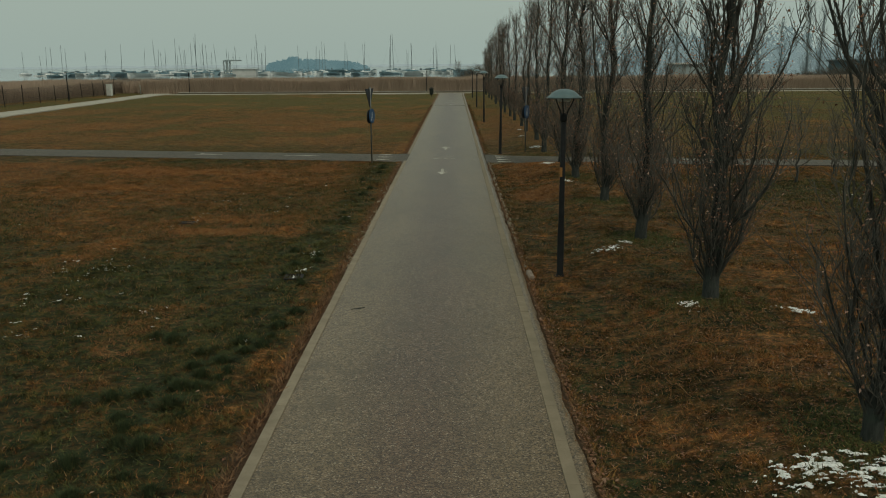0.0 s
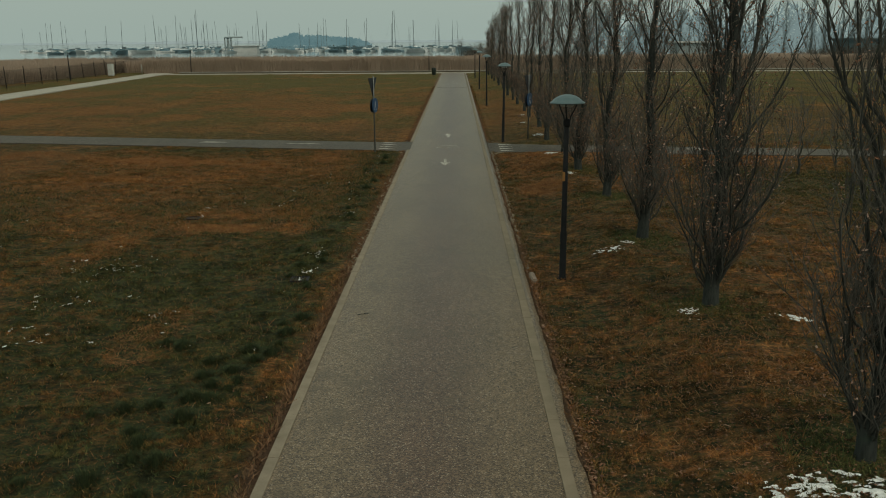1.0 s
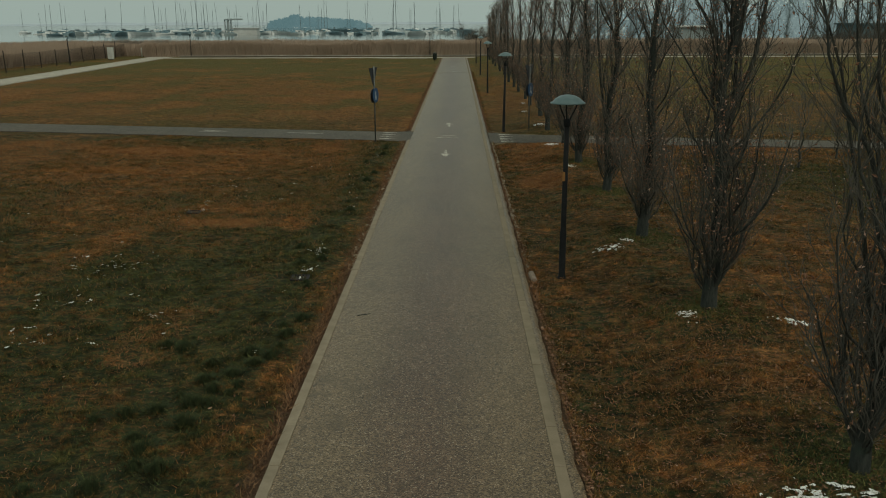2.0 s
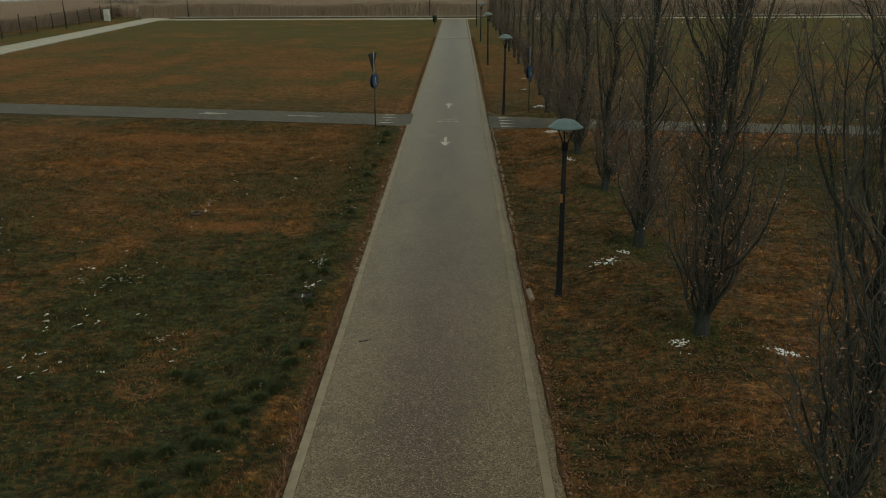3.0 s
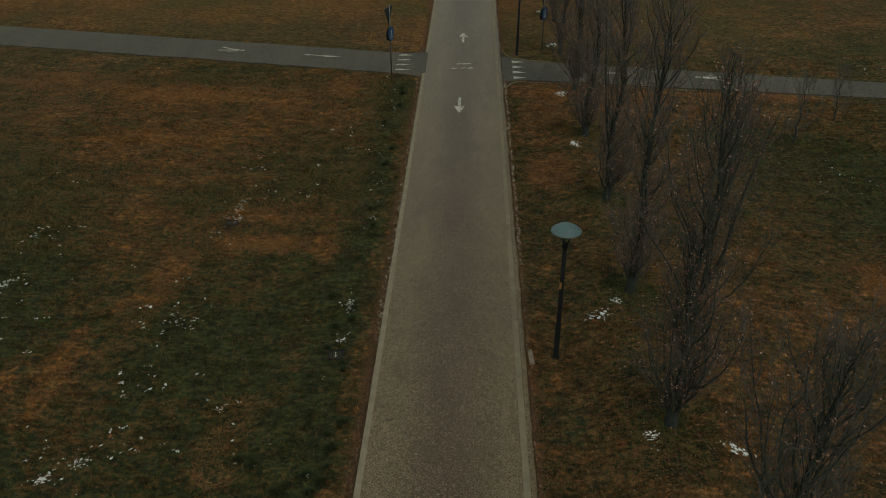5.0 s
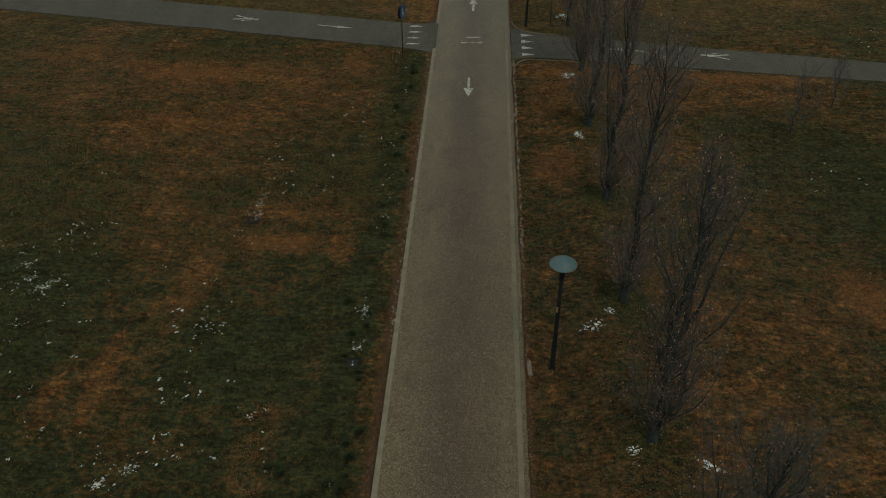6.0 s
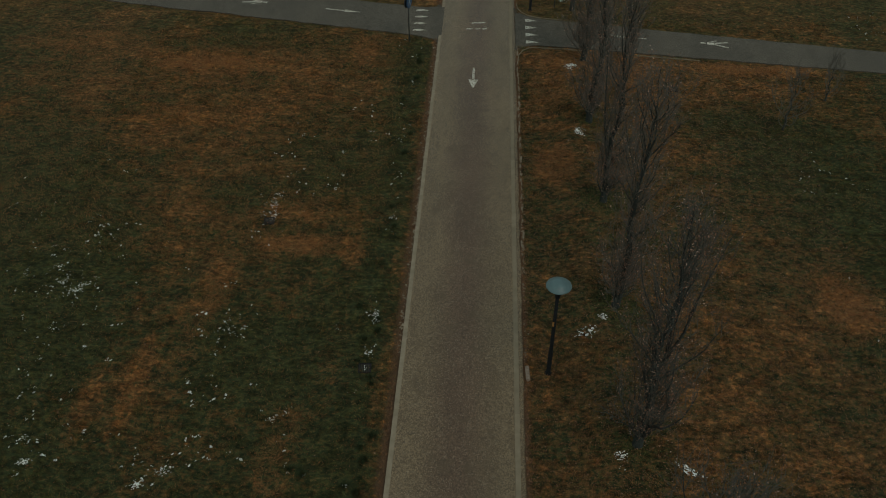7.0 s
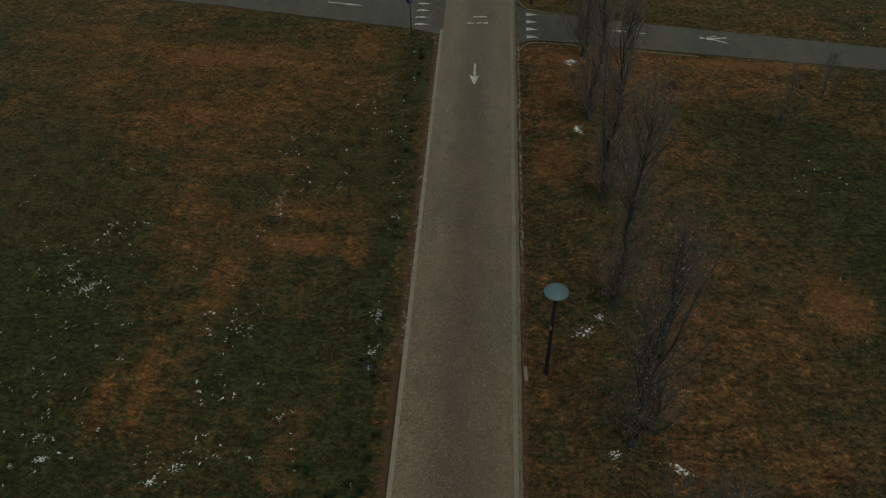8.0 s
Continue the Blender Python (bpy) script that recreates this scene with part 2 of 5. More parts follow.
KERB = concrete("kerb_concrete", (0.285, 0.243, 0.178), (0.212, 0.178, 0.128))
KERB_OLD = concrete("worn_kerb_concrete", (0.238, 0.200, 0.142), (0.190, 0.158, 0.110))
PALE = concrete("pale_paving", (0.40, 0.38, 0.32), (0.33, 0.31, 0.26), 0.8)
COPING = concrete("pale_coping", (0.46, 0.45, 0.41), (0.36, 0.35, 0.31), 0.7)
PLINTH = concrete("dark_plinth", (0.10, 0.10, 0.085), (0.06, 0.06, 0.05), 1.2)
GRAVEL = concrete("edge_rubble", (0.30, 0.24, 0.19), (0.17, 0.13, 0.10), 7.0)


def paint_mat():
    k = Nodes("worn_road_paint", 0.8)
    worn = k.ramp(k.noise(9, 6, 0.75), 0.44, 0.60)
    k.colour(k.mix(worn, (0.56, 0.55, 0.49), (0.24, 0.215, 0.17))).bump(k.noise(60, 3), 0.3, 0.004)
    return k.mat


PAINT = paint_mat()


def bark_mat(name, dark, pale):
    k = Nodes(name, 0.92)
    grain = k.noise(14, 6, 0.7, stretch=(1.6, 1.6, 0.28))
    base = k.mix(k.ramp(grain, 0.3, 0.7), dark, pale)
    base = k.mix(k.ramp(k.noise(3, 4, 0.6), 0.55, 0.75, 0.0, 0.6), base, (pale[0] * 0.8, pale[1] * 1.08, pale[2] * 0.85))
    k.colour(base).bump(grain, 0.9, 0.02)
    return k.mat


BARK = bark_mat("dark_bark", (0.019, 0.024, 0.022), (0.045, 0.053, 0.048))
LIMB = bark_mat("limb_bark", (0.026, 0.030, 0.027), (0.070, 0.074, 0.066))
TWIG_DARK = plain("dark_twig_bark", (0.108, 0.104, 0.088), 0.85, vary=0.4, scale=9)
# same bark as the dark twigs, paled for haze over the farther trees
TWIG_HAZED = plain("haze_paled_twig_bark", (0.140, 0.132, 0.112), 0.85, vary=0.4, scale=9)


# bark paled and blued, so that distance haze sits in its colour
HAZE_BARK = plain("haze_painted_bark", (0.17, 0.225, 0.24), 0.9, vary=0.3, scale=2)


def leaf_mat(name, a, b, c):
    k = Nodes(name, 0.8)
    r = k.island()
    base = k.mix(k.ramp(r, 0.0, 0.6), a, b)
    base = k.mix(k.ramp(r, 0.80, 0.93), base, c)
    k.colour(k.mix(1.0, base, k.ramp(k.noise(40, 3), 0.2, 0.8, 0.7, 1.25), "MULTIPLY"))
    return k.mat


OAK_LEAF = leaf_mat("dead_oak_leaf", (0.15, 0.078, 0.048), (0.24, 0.130, 0.085), (0.50, 0.345, 0.275))
LITTER = leaf_mat("fallen_leaf", (0.125, 0.057, 0.034), (0.215, 0.112, 0.066), (0.33, 0.205, 0.138))
REED = leaf_mat("dry_reed", (0.35, 0.272, 0.210), (0.37, 0.290, 0.225), (0.39, 0.312, 0.245))
STRAW = leaf_mat("dry_straw", (0.21, 0.088, 0.032), (0.30, 0.136, 0.052), (0.40, 0.24, 0.11))
FRESH = leaf_mat("green_grass", (0.045, 0.065, 0.022), (0.085, 0.100, 0.032), (0.15, 0.16, 0.055))
TUFT_DARK = leaf_mat("dark_green_grass", (0.022, 0.040, 0.018), (0.040, 0.060, 0.025), (0.075, 0.085, 0.035))


def snow_mat():
    k = Nodes("old_snow", 0.7)
    k.colour(k.mix(k.ramp(k.noise(22, 4, 0.7), 0.35, 0.7), (0.55, 0.60, 0.58), (0.88, 0.91, 0.91)))
    k.bump(k.noise(60, 4), 0.4, 0.01)
    return k.mat


SNOW = snow_mat()
POLE = plain("dark_painted_steel", (0.018, 0.020, 0.021), 0.7, 0.0, 0.3)
POLE.node_tree.nodes["Principled BSDF"].inputs["Specular IOR Level"].default_value = 0.12
DOME = plain("grey_green_dome", (0.115, 0.185, 0.198), 0.42, 0.0, 0.18, 5)
GLASS = plain("frosted_lens", (0.42, 0.46, 0.45), 0.3, 0.0, 0.1)
STICKER = plain("orange_sticker", (0.40, 0.18, 0.05), 0.6)
GALV = plain("galvanised_steel", (0.24, 0.26, 0.26), 0.45, 0.7, 0.3)
SIGN_BLUE = plain("sign_blue", (0.016, 0.07, 0.165), 0.4, 0.0, 0.2)
SIGN_BACK = plain("sign_back_grey", (0.045, 0.055, 0.065), 0.5, 0.4, 0.3)
SIGN_WHITE = plain("sign_white", (0.55, 0.60, 0.62), 0.45)
SIGN_RED = plain("sign_red", (0.30, 0.035, 0.03), 0.45)
CABINET = plain("white_cabinet", (0.60, 0.63, 0.60), 0.5, 0.0, 0.15, 2)
GREEN_DARK = plain("dark_green_plastic", (0.025, 0.04, 0.035), 0.6, 0.0, 0.3)
WOOD_DARK = plain("dark_wooden_post", (0.045, 0.034, 0.026), 0.9, 0.0, 0.4)
WIRE = plain("fence_wire", (0.075, 0.07, 0.06), 0.6, 0.6, 0.3)
IRON = plain("cast_iron", (0.030, 0.028, 0.034), 0.6, 0.6, 0.3, 20)
HULL = plain("white_hull", (0.80, 0.85, 0.86), 0.4, 0.0, 0.18, 0.5)
# blue hull paint, lightened to hold the haze over the marina
HULL_BLUE = plain("haze_paled_blue_hull", (0.23, 0.35, 0.40), 0.4, 0.0, 0.3, 0.5)
COVER = plain("boat_cover", (0.16, 0.28, 0.33), 0.8, 0.0, 0.3, 0.7)
SPAR = plain("aluminium_spar", (0.13, 0.175, 0.19), 0.5, 0.1, 0.2)
# both cladding colours have distance haze mixed in: paler and bluer
SHED = plain("haze_paled_cladding", (0.30, 0.37, 0.385), 0.7, 0.0, 0.2, 0.3)
DARK_SHED = plain("dark_teal_cladding", (0.105, 0.175, 0.20), 0.8, 0.0, 0.25, 0.3)
SHED_ROOF = plain("dark_roof", (0.12, 0.175, 0.19), 0.7, 0.0, 0.3, 0.3)
WHITE_WALL = plain("white_render", (0.55, 0.58, 0.57), 0.8, 0.0, 0.2, 0.3)
PANE = plain("dark_window_glass", (0.03, 0.045, 0.05), 0.12, 0.0, 0.1)


def water_mat():
    k = Nodes("lake_water", 0.06)
    k.colour((0.10, 0.14, 0.145)).bump(k.noise(0.6, 4, stretch=(0.4, 1, 1)), 0.04, 0.1)
    k.bsdf.inputs["Specular IOR Level"].default_value = 0.5
    return k.mat


WATER = water_mat()


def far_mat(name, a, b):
    """Dull distant backdrop with winter haze painted in as emission; no lamp there."""
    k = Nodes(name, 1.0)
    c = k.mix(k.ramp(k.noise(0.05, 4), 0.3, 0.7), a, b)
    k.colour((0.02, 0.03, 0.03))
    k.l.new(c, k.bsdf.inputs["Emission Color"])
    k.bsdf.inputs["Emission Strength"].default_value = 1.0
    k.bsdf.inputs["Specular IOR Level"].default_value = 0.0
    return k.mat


GLOW_TREES = far_mat("haze_glow_woods", (0.062, 0.125, 0.145), (0.085, 0.155, 0.175))
GLOW_WOODS = far_mat("haze_glow_bare_woods", (0.10, 0.155, 0.168), (0.135, 0.195, 0.207))
GLOW_SHORE = far_mat("haze_glow_shore", (0.20, 0.265, 0.275), (0.22, 0.285, 0.29))


# ---- building helpers ----
def mesh_part(name, verts, faces, mat, parent=None, label="", smooth=False):
    me = bpy.data.meshes.new(name)
    me.from_pydata([tuple(v) for v in verts], [], faces)
    me.materials.append(mat)
    if smooth:
        me.shade_smooth()
    ob = new(name, me)
    ob.parent = parent
    return tagged(ob, label)


def part(name, bm, mat, parent=None, label="", smooth=False):
    me = bpy.data.meshes.new(name)
    bm.to_mesh(me)
    bm.free()
    me.materials.append(mat)
    if smooth:
        me.shade_smooth()
    ob = new(name, me)
    ob.parent = parent
    return tagged(ob, label)


def array_part(name, verts, tris, mat, parent=None, label="", size=3):
    """A big mesh from numpy arrays of corners and faces with the same number of corners."""
    me = bpy.data.meshes.new(name)
    me.vertices.add(len(verts))
    me.vertices.foreach_set("co", np.asarray(verts, np.float32).ravel())
    me.loops.add(len(tris) * size)
    me.loops.foreach_set("vertex_index", np.asarray(tris, np.int32).ravel())
    me.polygons.add(len(tris))
    me.polygons.foreach_set("loop_start", np.arange(0, len(tris) * size, size, dtype=np.int32))
    me.update(calc_edges=True)
    me.validate()
    me.materials.append(mat)
    ob = new(name, me)
    ob.parent = parent
    return tagged(ob, label)


def box(bm, centre, size, turn=0.0, bevel=0.0):
    m = Matrix.Translation(centre) @ Matrix.Rotation(turn, 4, "Z") @ Matrix.Diagonal((*size, 1))
    made = bmesh.ops.create_cube(bm, size=1, matrix=m)
    if bevel:
        edges = {e for v in made["verts"] for e in v.link_edges}
        bmesh.ops.bevel(bm, geom=list(edges), offset=bevel, segments=2, affect="EDGES")
    return bm


def lathe(profile, n=16, centre=(0, 0)):
    verts, faces = [], []
    for r, z in profile:
        for k in range(n):
            a = 2 * math.pi * k / n
            verts.append((centre[0] + r * math.cos(a), centre[1] + r * math.sin(a), z))
    for i in range(len(profile) - 1):
        for k in range(n):
            a, b = i * n + k, i * n + (k + 1) % n
            faces.append((a, b, b + n, a + n))
    faces.append(tuple(range(n))[::-1])
    faces.append(tuple(range((len(profile) - 1) * n, len(profile) * n)))
    return verts, faces


class Tubes:
    """Gathers tapered tubes along polylines into one mesh."""

    def __init__(self):
        self.v, self.f = [], []

    def add(self, pts, radii, sides):
        n0, last = len(self.v), len(pts) - 1
        for i, p in enumerate(pts):
            d = (pts[min(i + 1, last)] - pts[max(i - 1, 0)]).normalized()
            u = d.cross(Vector((0.3, 0.9, 0.25))).normalized()
            w = d.cross(u)
            for k in range(sides):
                a = 2 * math.pi * k / sides
                self.v.append(p + (u * math.cos(a) + w * math.sin(a)) * radii[i])
        for i in range(last):
            for k in range(sides):
                a, b = n0 + i * sides + k, n0 + i * sides + (k + 1) % sides
                self.f.append((a, b, b + sides, a + sides))
        self.f.append(tuple(range(n0 + last * sides, n0 + (last + 1) * sides)))


def step(a, b, x):
    t = np.clip((np.asarray(x, float) - a) / (b - a), 0, 1)
    return t * t * (3 - 2 * t)


def cross_y(x):
    """The middle line of the crossing path."""
    return np.where(np.asarray(x) < 0, 39.25 - 0.187 * (np.asarray(x) + 1.5), 38.75 - 0.147 * (np.asarray(x) - 2.0))


def left_x(y):
    """The middle line of the lakeside path."""
    return -40.2 - 0.088 * (np.asarray(y) - 76.0)


def height(x, y):
    """The lie of the land."""
    x, y = np.asarray(x, float), np.asarray(y, float)
    off = step(1.6, 3.6, np.abs(y - cross_y(x)))
    h = 0.23 * step(2.7, 4.2, x) * (1 - step(7.0, 12.0, x)) * (0.25 + 0.75 * off)
    h = h - 0.14 * step(2.4, 5.0, -x) * (1 - step(8.0, 14.0, -x)) * off
    h = h + 0.035 * np.sin(x * 1.7 + 0.6 * y) * np.sin(y * 1.3 - 0.4 * x) * step(2.0, 3.5, np.abs(x)) * off * (1 - step(30, 60, np.abs(x)))
    flat = (np.abs(y - cross_y(x)) < 1.7) | (np.abs(x) < 1.8) | (np.abs(x - left_x(y)) < 2.1) | (np.abs(y - 129.5) < 3.0)
    h = np.where(flat, -0.05, h)
    return h - 2.2 * step(182, 192, y)


def rand(n, a=0.0, b=1.0):
    return a + (b - a) * np.random.rand(n)


# ---- ground, water, distance ----
def build_ground():
    xs = np.concatenate([[-4200, -2000, -1000, -500, -300, -200, -140, -100, -80], np.arange(-66, -18, 1.0), np.arange(-18, 20, 0.25), np.arange(20, 66, 1.0),
                         [70, 80, 100, 140, 200, 300, 500, 1000, 2000, 4200]])
    ys = np.concatenate([[-4200, -2000, -800, -300, -120, -60, -30, -15], np.arange(-8, 50, 0.25), np.arange(50, 140, 1.0), np.arange(140, 240, 4.0),
                         [260, 300, 400, 700, 1200, 2200, 4200]])
    gx, gy = np.meshgrid(xs, ys)
    gz = height(gx, gy)
    nx, ny = len(xs), len(ys)
    i, j = np.meshgrid(np.arange(nx - 1), np.arange(ny - 1))
    a = (j * nx + i).ravel()
    ob = array_part("ground", np.stack([gx.ravel(), gy.ravel(), gz.ravel()], 1), np.stack([a, a + 1, a + nx + 1, a + nx], 1), TURF, size=4)
    ob.data.shade_smooth()
    tagged(ob, "brown and mossy green winter meadow grass", "ground", kind="structure")


build_ground()
lake = mesh_part("water", [(-4200, 184, -0.1), (4200, 184, -0.1), (4200, 4200, -0.1), (-4200, 4200, -0.1)], [(0, 1, 2, 3)], WATER)
tagged(lake, "calm pale grey lake water under mist", "water", kind="structure")


def slab(name, xs, edge_a, edge_b, z, mat, label, category, depth=0.12, along="y"):
    """A paved strip with ragged edges: edge_a and edge_b give its two sides for each station."""
    verts, faces = [], []
    for s, a, b in zip(xs, edge_a, edge_b):
        for k, side in enumerate((a, a + (b - a) * 0.25, a + (b - a) * 0.5, a + (b - a) * 0.75, b)):
            crown = (0.0, 0.010, 0.014, 0.010, 0.0)[k]
            verts.append((side, s, z + crown) if along == "y" else (s, side, z + crown))
        for side in (a, b):
            verts.append((side, s, z - depth) if along == "y" else (s, side, z - depth))
    for i in range(len(xs) - 1):
        p, q = i * 7, i * 7 + 7
        for k in range(4):
            faces.append((p + k, p + k + 1, q + k + 1, q + k))
        faces.append((p + 5, p, q, q + 5))
        faces.append((p + 4, p + 6, q + 6, q + 4))
    if along != "y":
        faces = [f[::-1] for f in faces]
    return tagged(mesh_part(name, verts, faces, mat), label, category, kind="structure")


def ragged(n, amount, seed):
    r = np.random.RandomState(seed)
    a = np.convolve(r.randn(n + 8), np.ones(3) / 3, "same")[4:-4] * amount
    return a + r.randn(n) * amount * 0.4


ys = np.arange(-70, 126.2, 0.2)
road = slab("road", ys, -1.603 + ragged(len(ys), 0.0025, 2), 1.603 + ragged(len(ys), 0.0025, 3), 0.012, ROAD, "pale worn asphalt cycle path with fine chippings", "road")
slab("road_shoulder", ys, np.full(len(ys), 1.744), 1.87 + ragged(len(ys), 0.022, 4), 0.004, ROAD, "ragged asphalt edge strip beside the cycle path", "road")
xs = np.append(np.arange(-39.5, -1.74, 0.2), -1.605)
cross_left = slab("side_path", xs, cross_y(xs) - 1.47 + ragged(len(xs), 0.03, 5) - 0.5 * np.exp((xs + 1.75) * 2.2), cross_y(xs) + 1.47 + ragged(len(xs), 0.03, 6) + 0.4 * np.exp((xs + 1.75) * 2.2),
                  0.0, ASPHALT_DARK, "narrow grey asphalt side path between lawns", "path", along="x")
xs = np.arange(1.90, 70, 0.2)
half = 1.36 - 0.022 * np.clip(xs - 2, 0, 16)
cross_right = slab("side_path", xs, cross_y(xs) - half + ragged(len(xs), 0.025, 7) - 0.9 * np.exp(-(xs - 1.9) * 3.0), cross_y(xs) + half + ragged(len(xs), 0.025, 8) + 0.9 * np.exp(-(xs - 1.9) * 3.0),
                   0.0, ASPHALT_DARK, "narrow grey asphalt side path passing between trees", "path", along="x")
ly = np.arange(-30, 134, 1.0)
lake_path = slab("lakeside_path", ly, left_x(ly) - 1.75, left_x(ly) + 1.75, 0.02, PALE, "pale paved lakeside path with white lines", "path")
far_path = slab("far_path", np.arange(-45, 90, 1.0), np.full(135, 126.3), np.full(135, 128.9), 0.02, PALE, "pale paved path along the reed bed", "path", along="x")


def kerbs():
    """Flush concrete edging on both sides, one metre a stone."""
    line = tagged(new("kerb_line"), "flush concrete edging stones along the cycle path", "kerb", kind="structure")
    shapes = []
    for wide, mat in ((0.135, KERB), (0.14, KERB_OLD)):
        bm = box(bmesh.new(), (0, 0, -0.06), (wide, 0.9994, 0.16), bevel=0.003)
        me = bpy.data.meshes.new("kerb_stone")
        bm.to_mesh(me)
        bm.free()
        me.materials.append(mat)
        shapes.append(me)
    rnd = random.Random(5)
    for k in range(140):
        y = -14 + k
        for side, me in ((-1.671, shapes[0]), (1.673, shapes[1])):
            if side < 0 and 37.6 < y < 40.8:
                continue
            ob = new("kerb_stone", me)
            ob.parent = line
            ob.matrix_basis = pose(side + rnd.uniform(-0.003, 0.003), y + 0.5, 0.002 + rnd.uniform(-0.003, 0.003), 0, 0, rnd.uniform(-0.12, 0.12))
    return line


kerbs()


def flat_paint(name, polys, parent, z=0.0295):
    """Paint on the paving: thin outlines given as polygons."""
    bm = bmesh.new()
    for poly in polys:
        low = [bm.verts.new((x, y, z - 0.003)) for x, y in poly]
        top = [bm.verts.new((x, y, z)) for x, y in poly]
        bm.faces.new(top)
        for i in range(len(poly)):
            j = (i + 1) % len(poly)
            bm.faces.new((low[i], low[j], top[j], top[i]))
    bmesh.ops.recalc_face_normals(bm, faces=bm.faces[:])
    return part(name, bm, PAINT, parent)


def arrow(x, y, s, turn, long=1.1, shaft=0.10, head=0.5, tip=0.8):
    """Outline of an arrow that points along turn (degrees from +y)."""
    c, n = math.cos(radians(turn)), math.sin(radians(turn))
    pts = [(-shaft / 2, -long), (shaft / 2, -long), (shaft / 2, -0.03), (-shaft / 2, -0.03)]
    tri = [(-head / 2, 0), (head / 2, 0), (0, tip)]
    spin = lambda p: (x + s * (p[0] * c - p[1] * n), y + s * (p[0] * n + p[1] * c))
    return [[spin(p) for p in pts], [spin(p) for p in tri]]


def markings():
    flat_paint("arrow_marking", arrow(0.01, 33.92, 1.0, 180, 1.05, 0.10, 0.42, 0.78), road)
    flat_paint("arrow_marking", arrow(0.05, 43.62, 1.0, 0, 0.95, 0.12, 0.46, 0.72), road)
    # a worn painted symbol between the two arrows: an upper bar and a broken lower bar
    flat_paint("worn_symbol", [[(-0.22, 39.22), (0.46, 39.30), (0.46, 39.42), (-0.20, 39.34)], [(-0.46, 38.62), (-0.12, 38.64), (-0.12, 38.73), (-0.42, 38.72)], [(-0.04, 38.64), (0.22, 38.66), (0.22, 38.78), (-0.04, 38.75)],
                               [(0.30, 38.60), (0.54, 38.66), (0.54, 38.82), (0.32, 38.78)]], road)
    for y, a in ((90.2, 0), (100.9, 180)):
        flat_paint("arrow_marking", arrow(0.1, y, 1.0, a, 0.6, 0.16, 0.6, 0.6), road)
    flat_paint("worn_symbol", [[(-0.5, 94.6), (0.6, 94.7), (0.6, 95.2), (-0.5, 95.1)]], road)
    for k in range(4):
        y = 37.50 + 0.73 * k
        flat_paint("yield_tooth", [[(2.38, y - 0.17), (2.38, y + 0.17), (2.66, y + 0.09), (2.98, y - 0.04), (2.70, y - 0.08)]], cross_right, 0.021)
        y = 38.45 + 0.70 * k
        flat_paint("yield_tooth", [[(-3.02, y - 0.05), (-2.96, y + 0.08), (-2.66, y + 0.12), (-2.34, y + 0.02), (-2.70, y - 0.06)]], cross_left, 0.021)
    flat_paint("arrow_marking", arrow(-6.55, 40.36, 1.0, -100, 1.0, 0.07, 0.24, 0.85), cross_left, 0.0225)
    flat_paint("arrow_marking", arrow(7.0, 38.2, 1.0, 82, 1.05, 0.07, 0.24, 0.7), cross_right, 0.0225)
    # a worn painted symbol on each side path: one short bar and two long splayed bars
    for x, y, a, parent in ((-11.15, 41.2, -100.0, cross_left), (11.05, 37.7, 82.0, cross_right)):
        c, n = math.cos(radians(a)), math.sin(radians(a))
        shapes = [[(-0.05, 0.32), (0.05, 0.32), (0.07, 0.55), (-0.07, 0.55)], [(-0.12, -0.08), (0.12, -0.08), (0.10, 0.26), (-0.10, 0.26)],
                  [(-0.12, -0.1), (-0.02, -0.1), (-0.22, -0.72), (-0.31, -0.70)], [(0.02, -0.1), (0.12, -0.1), (0.28, -0.70), (0.19, -0.73)], [(0.13, 0.22), (0.17, 0.14), (0.36, -0.20), (0.29, -0.22)]]
        flat_paint("worn_symbol", [[(x + p * c - q * n, y + p * n + q * c) for p, q in s] for s in shapes], parent, 0.0225)
    # edge lines and broken middle line of the lakeside path
    for off, gap in ((-1.55, 0), (1.55, 0), (-0.25, 1)):
        polys = []
        for k in range(40, 132, 2):
            a, b = float(left_x(k)) + off, float(left_x(k + (1.1 if gap else 2))) + off
            polys.append([(a - 0.07, k), (a + 0.07, k), (b + 0.07, k + (1.1 if gap else 2)), (b - 0.07, k + (1.1 if gap else 2))])
        flat_paint("edge_line" if not gap else "broken_line", polys, lake_path, 0.042)
    bm = bmesh.new()
    box(bm, (0.02, 88.1, 0.022), (3.2, 0.16, 0.014))
    part("tar_joint", bm, PLINTH, road, "dark tar joint across the asphalt")


markings()

wall = tagged(new("low_wall"), "low grey wall with a pale coping along the reeds", "wall", kind="structure")
part("plinth", box(bmesh.new(), (22, 131.6, 0.02), (128, 0.3, 0.22)), KERB_OLD, wall)
part("coping", box(bmesh.new(), (22, 131.6, 0.17), (128.2, 0.6, 0.08), bevel=0.02), COPING, wall)


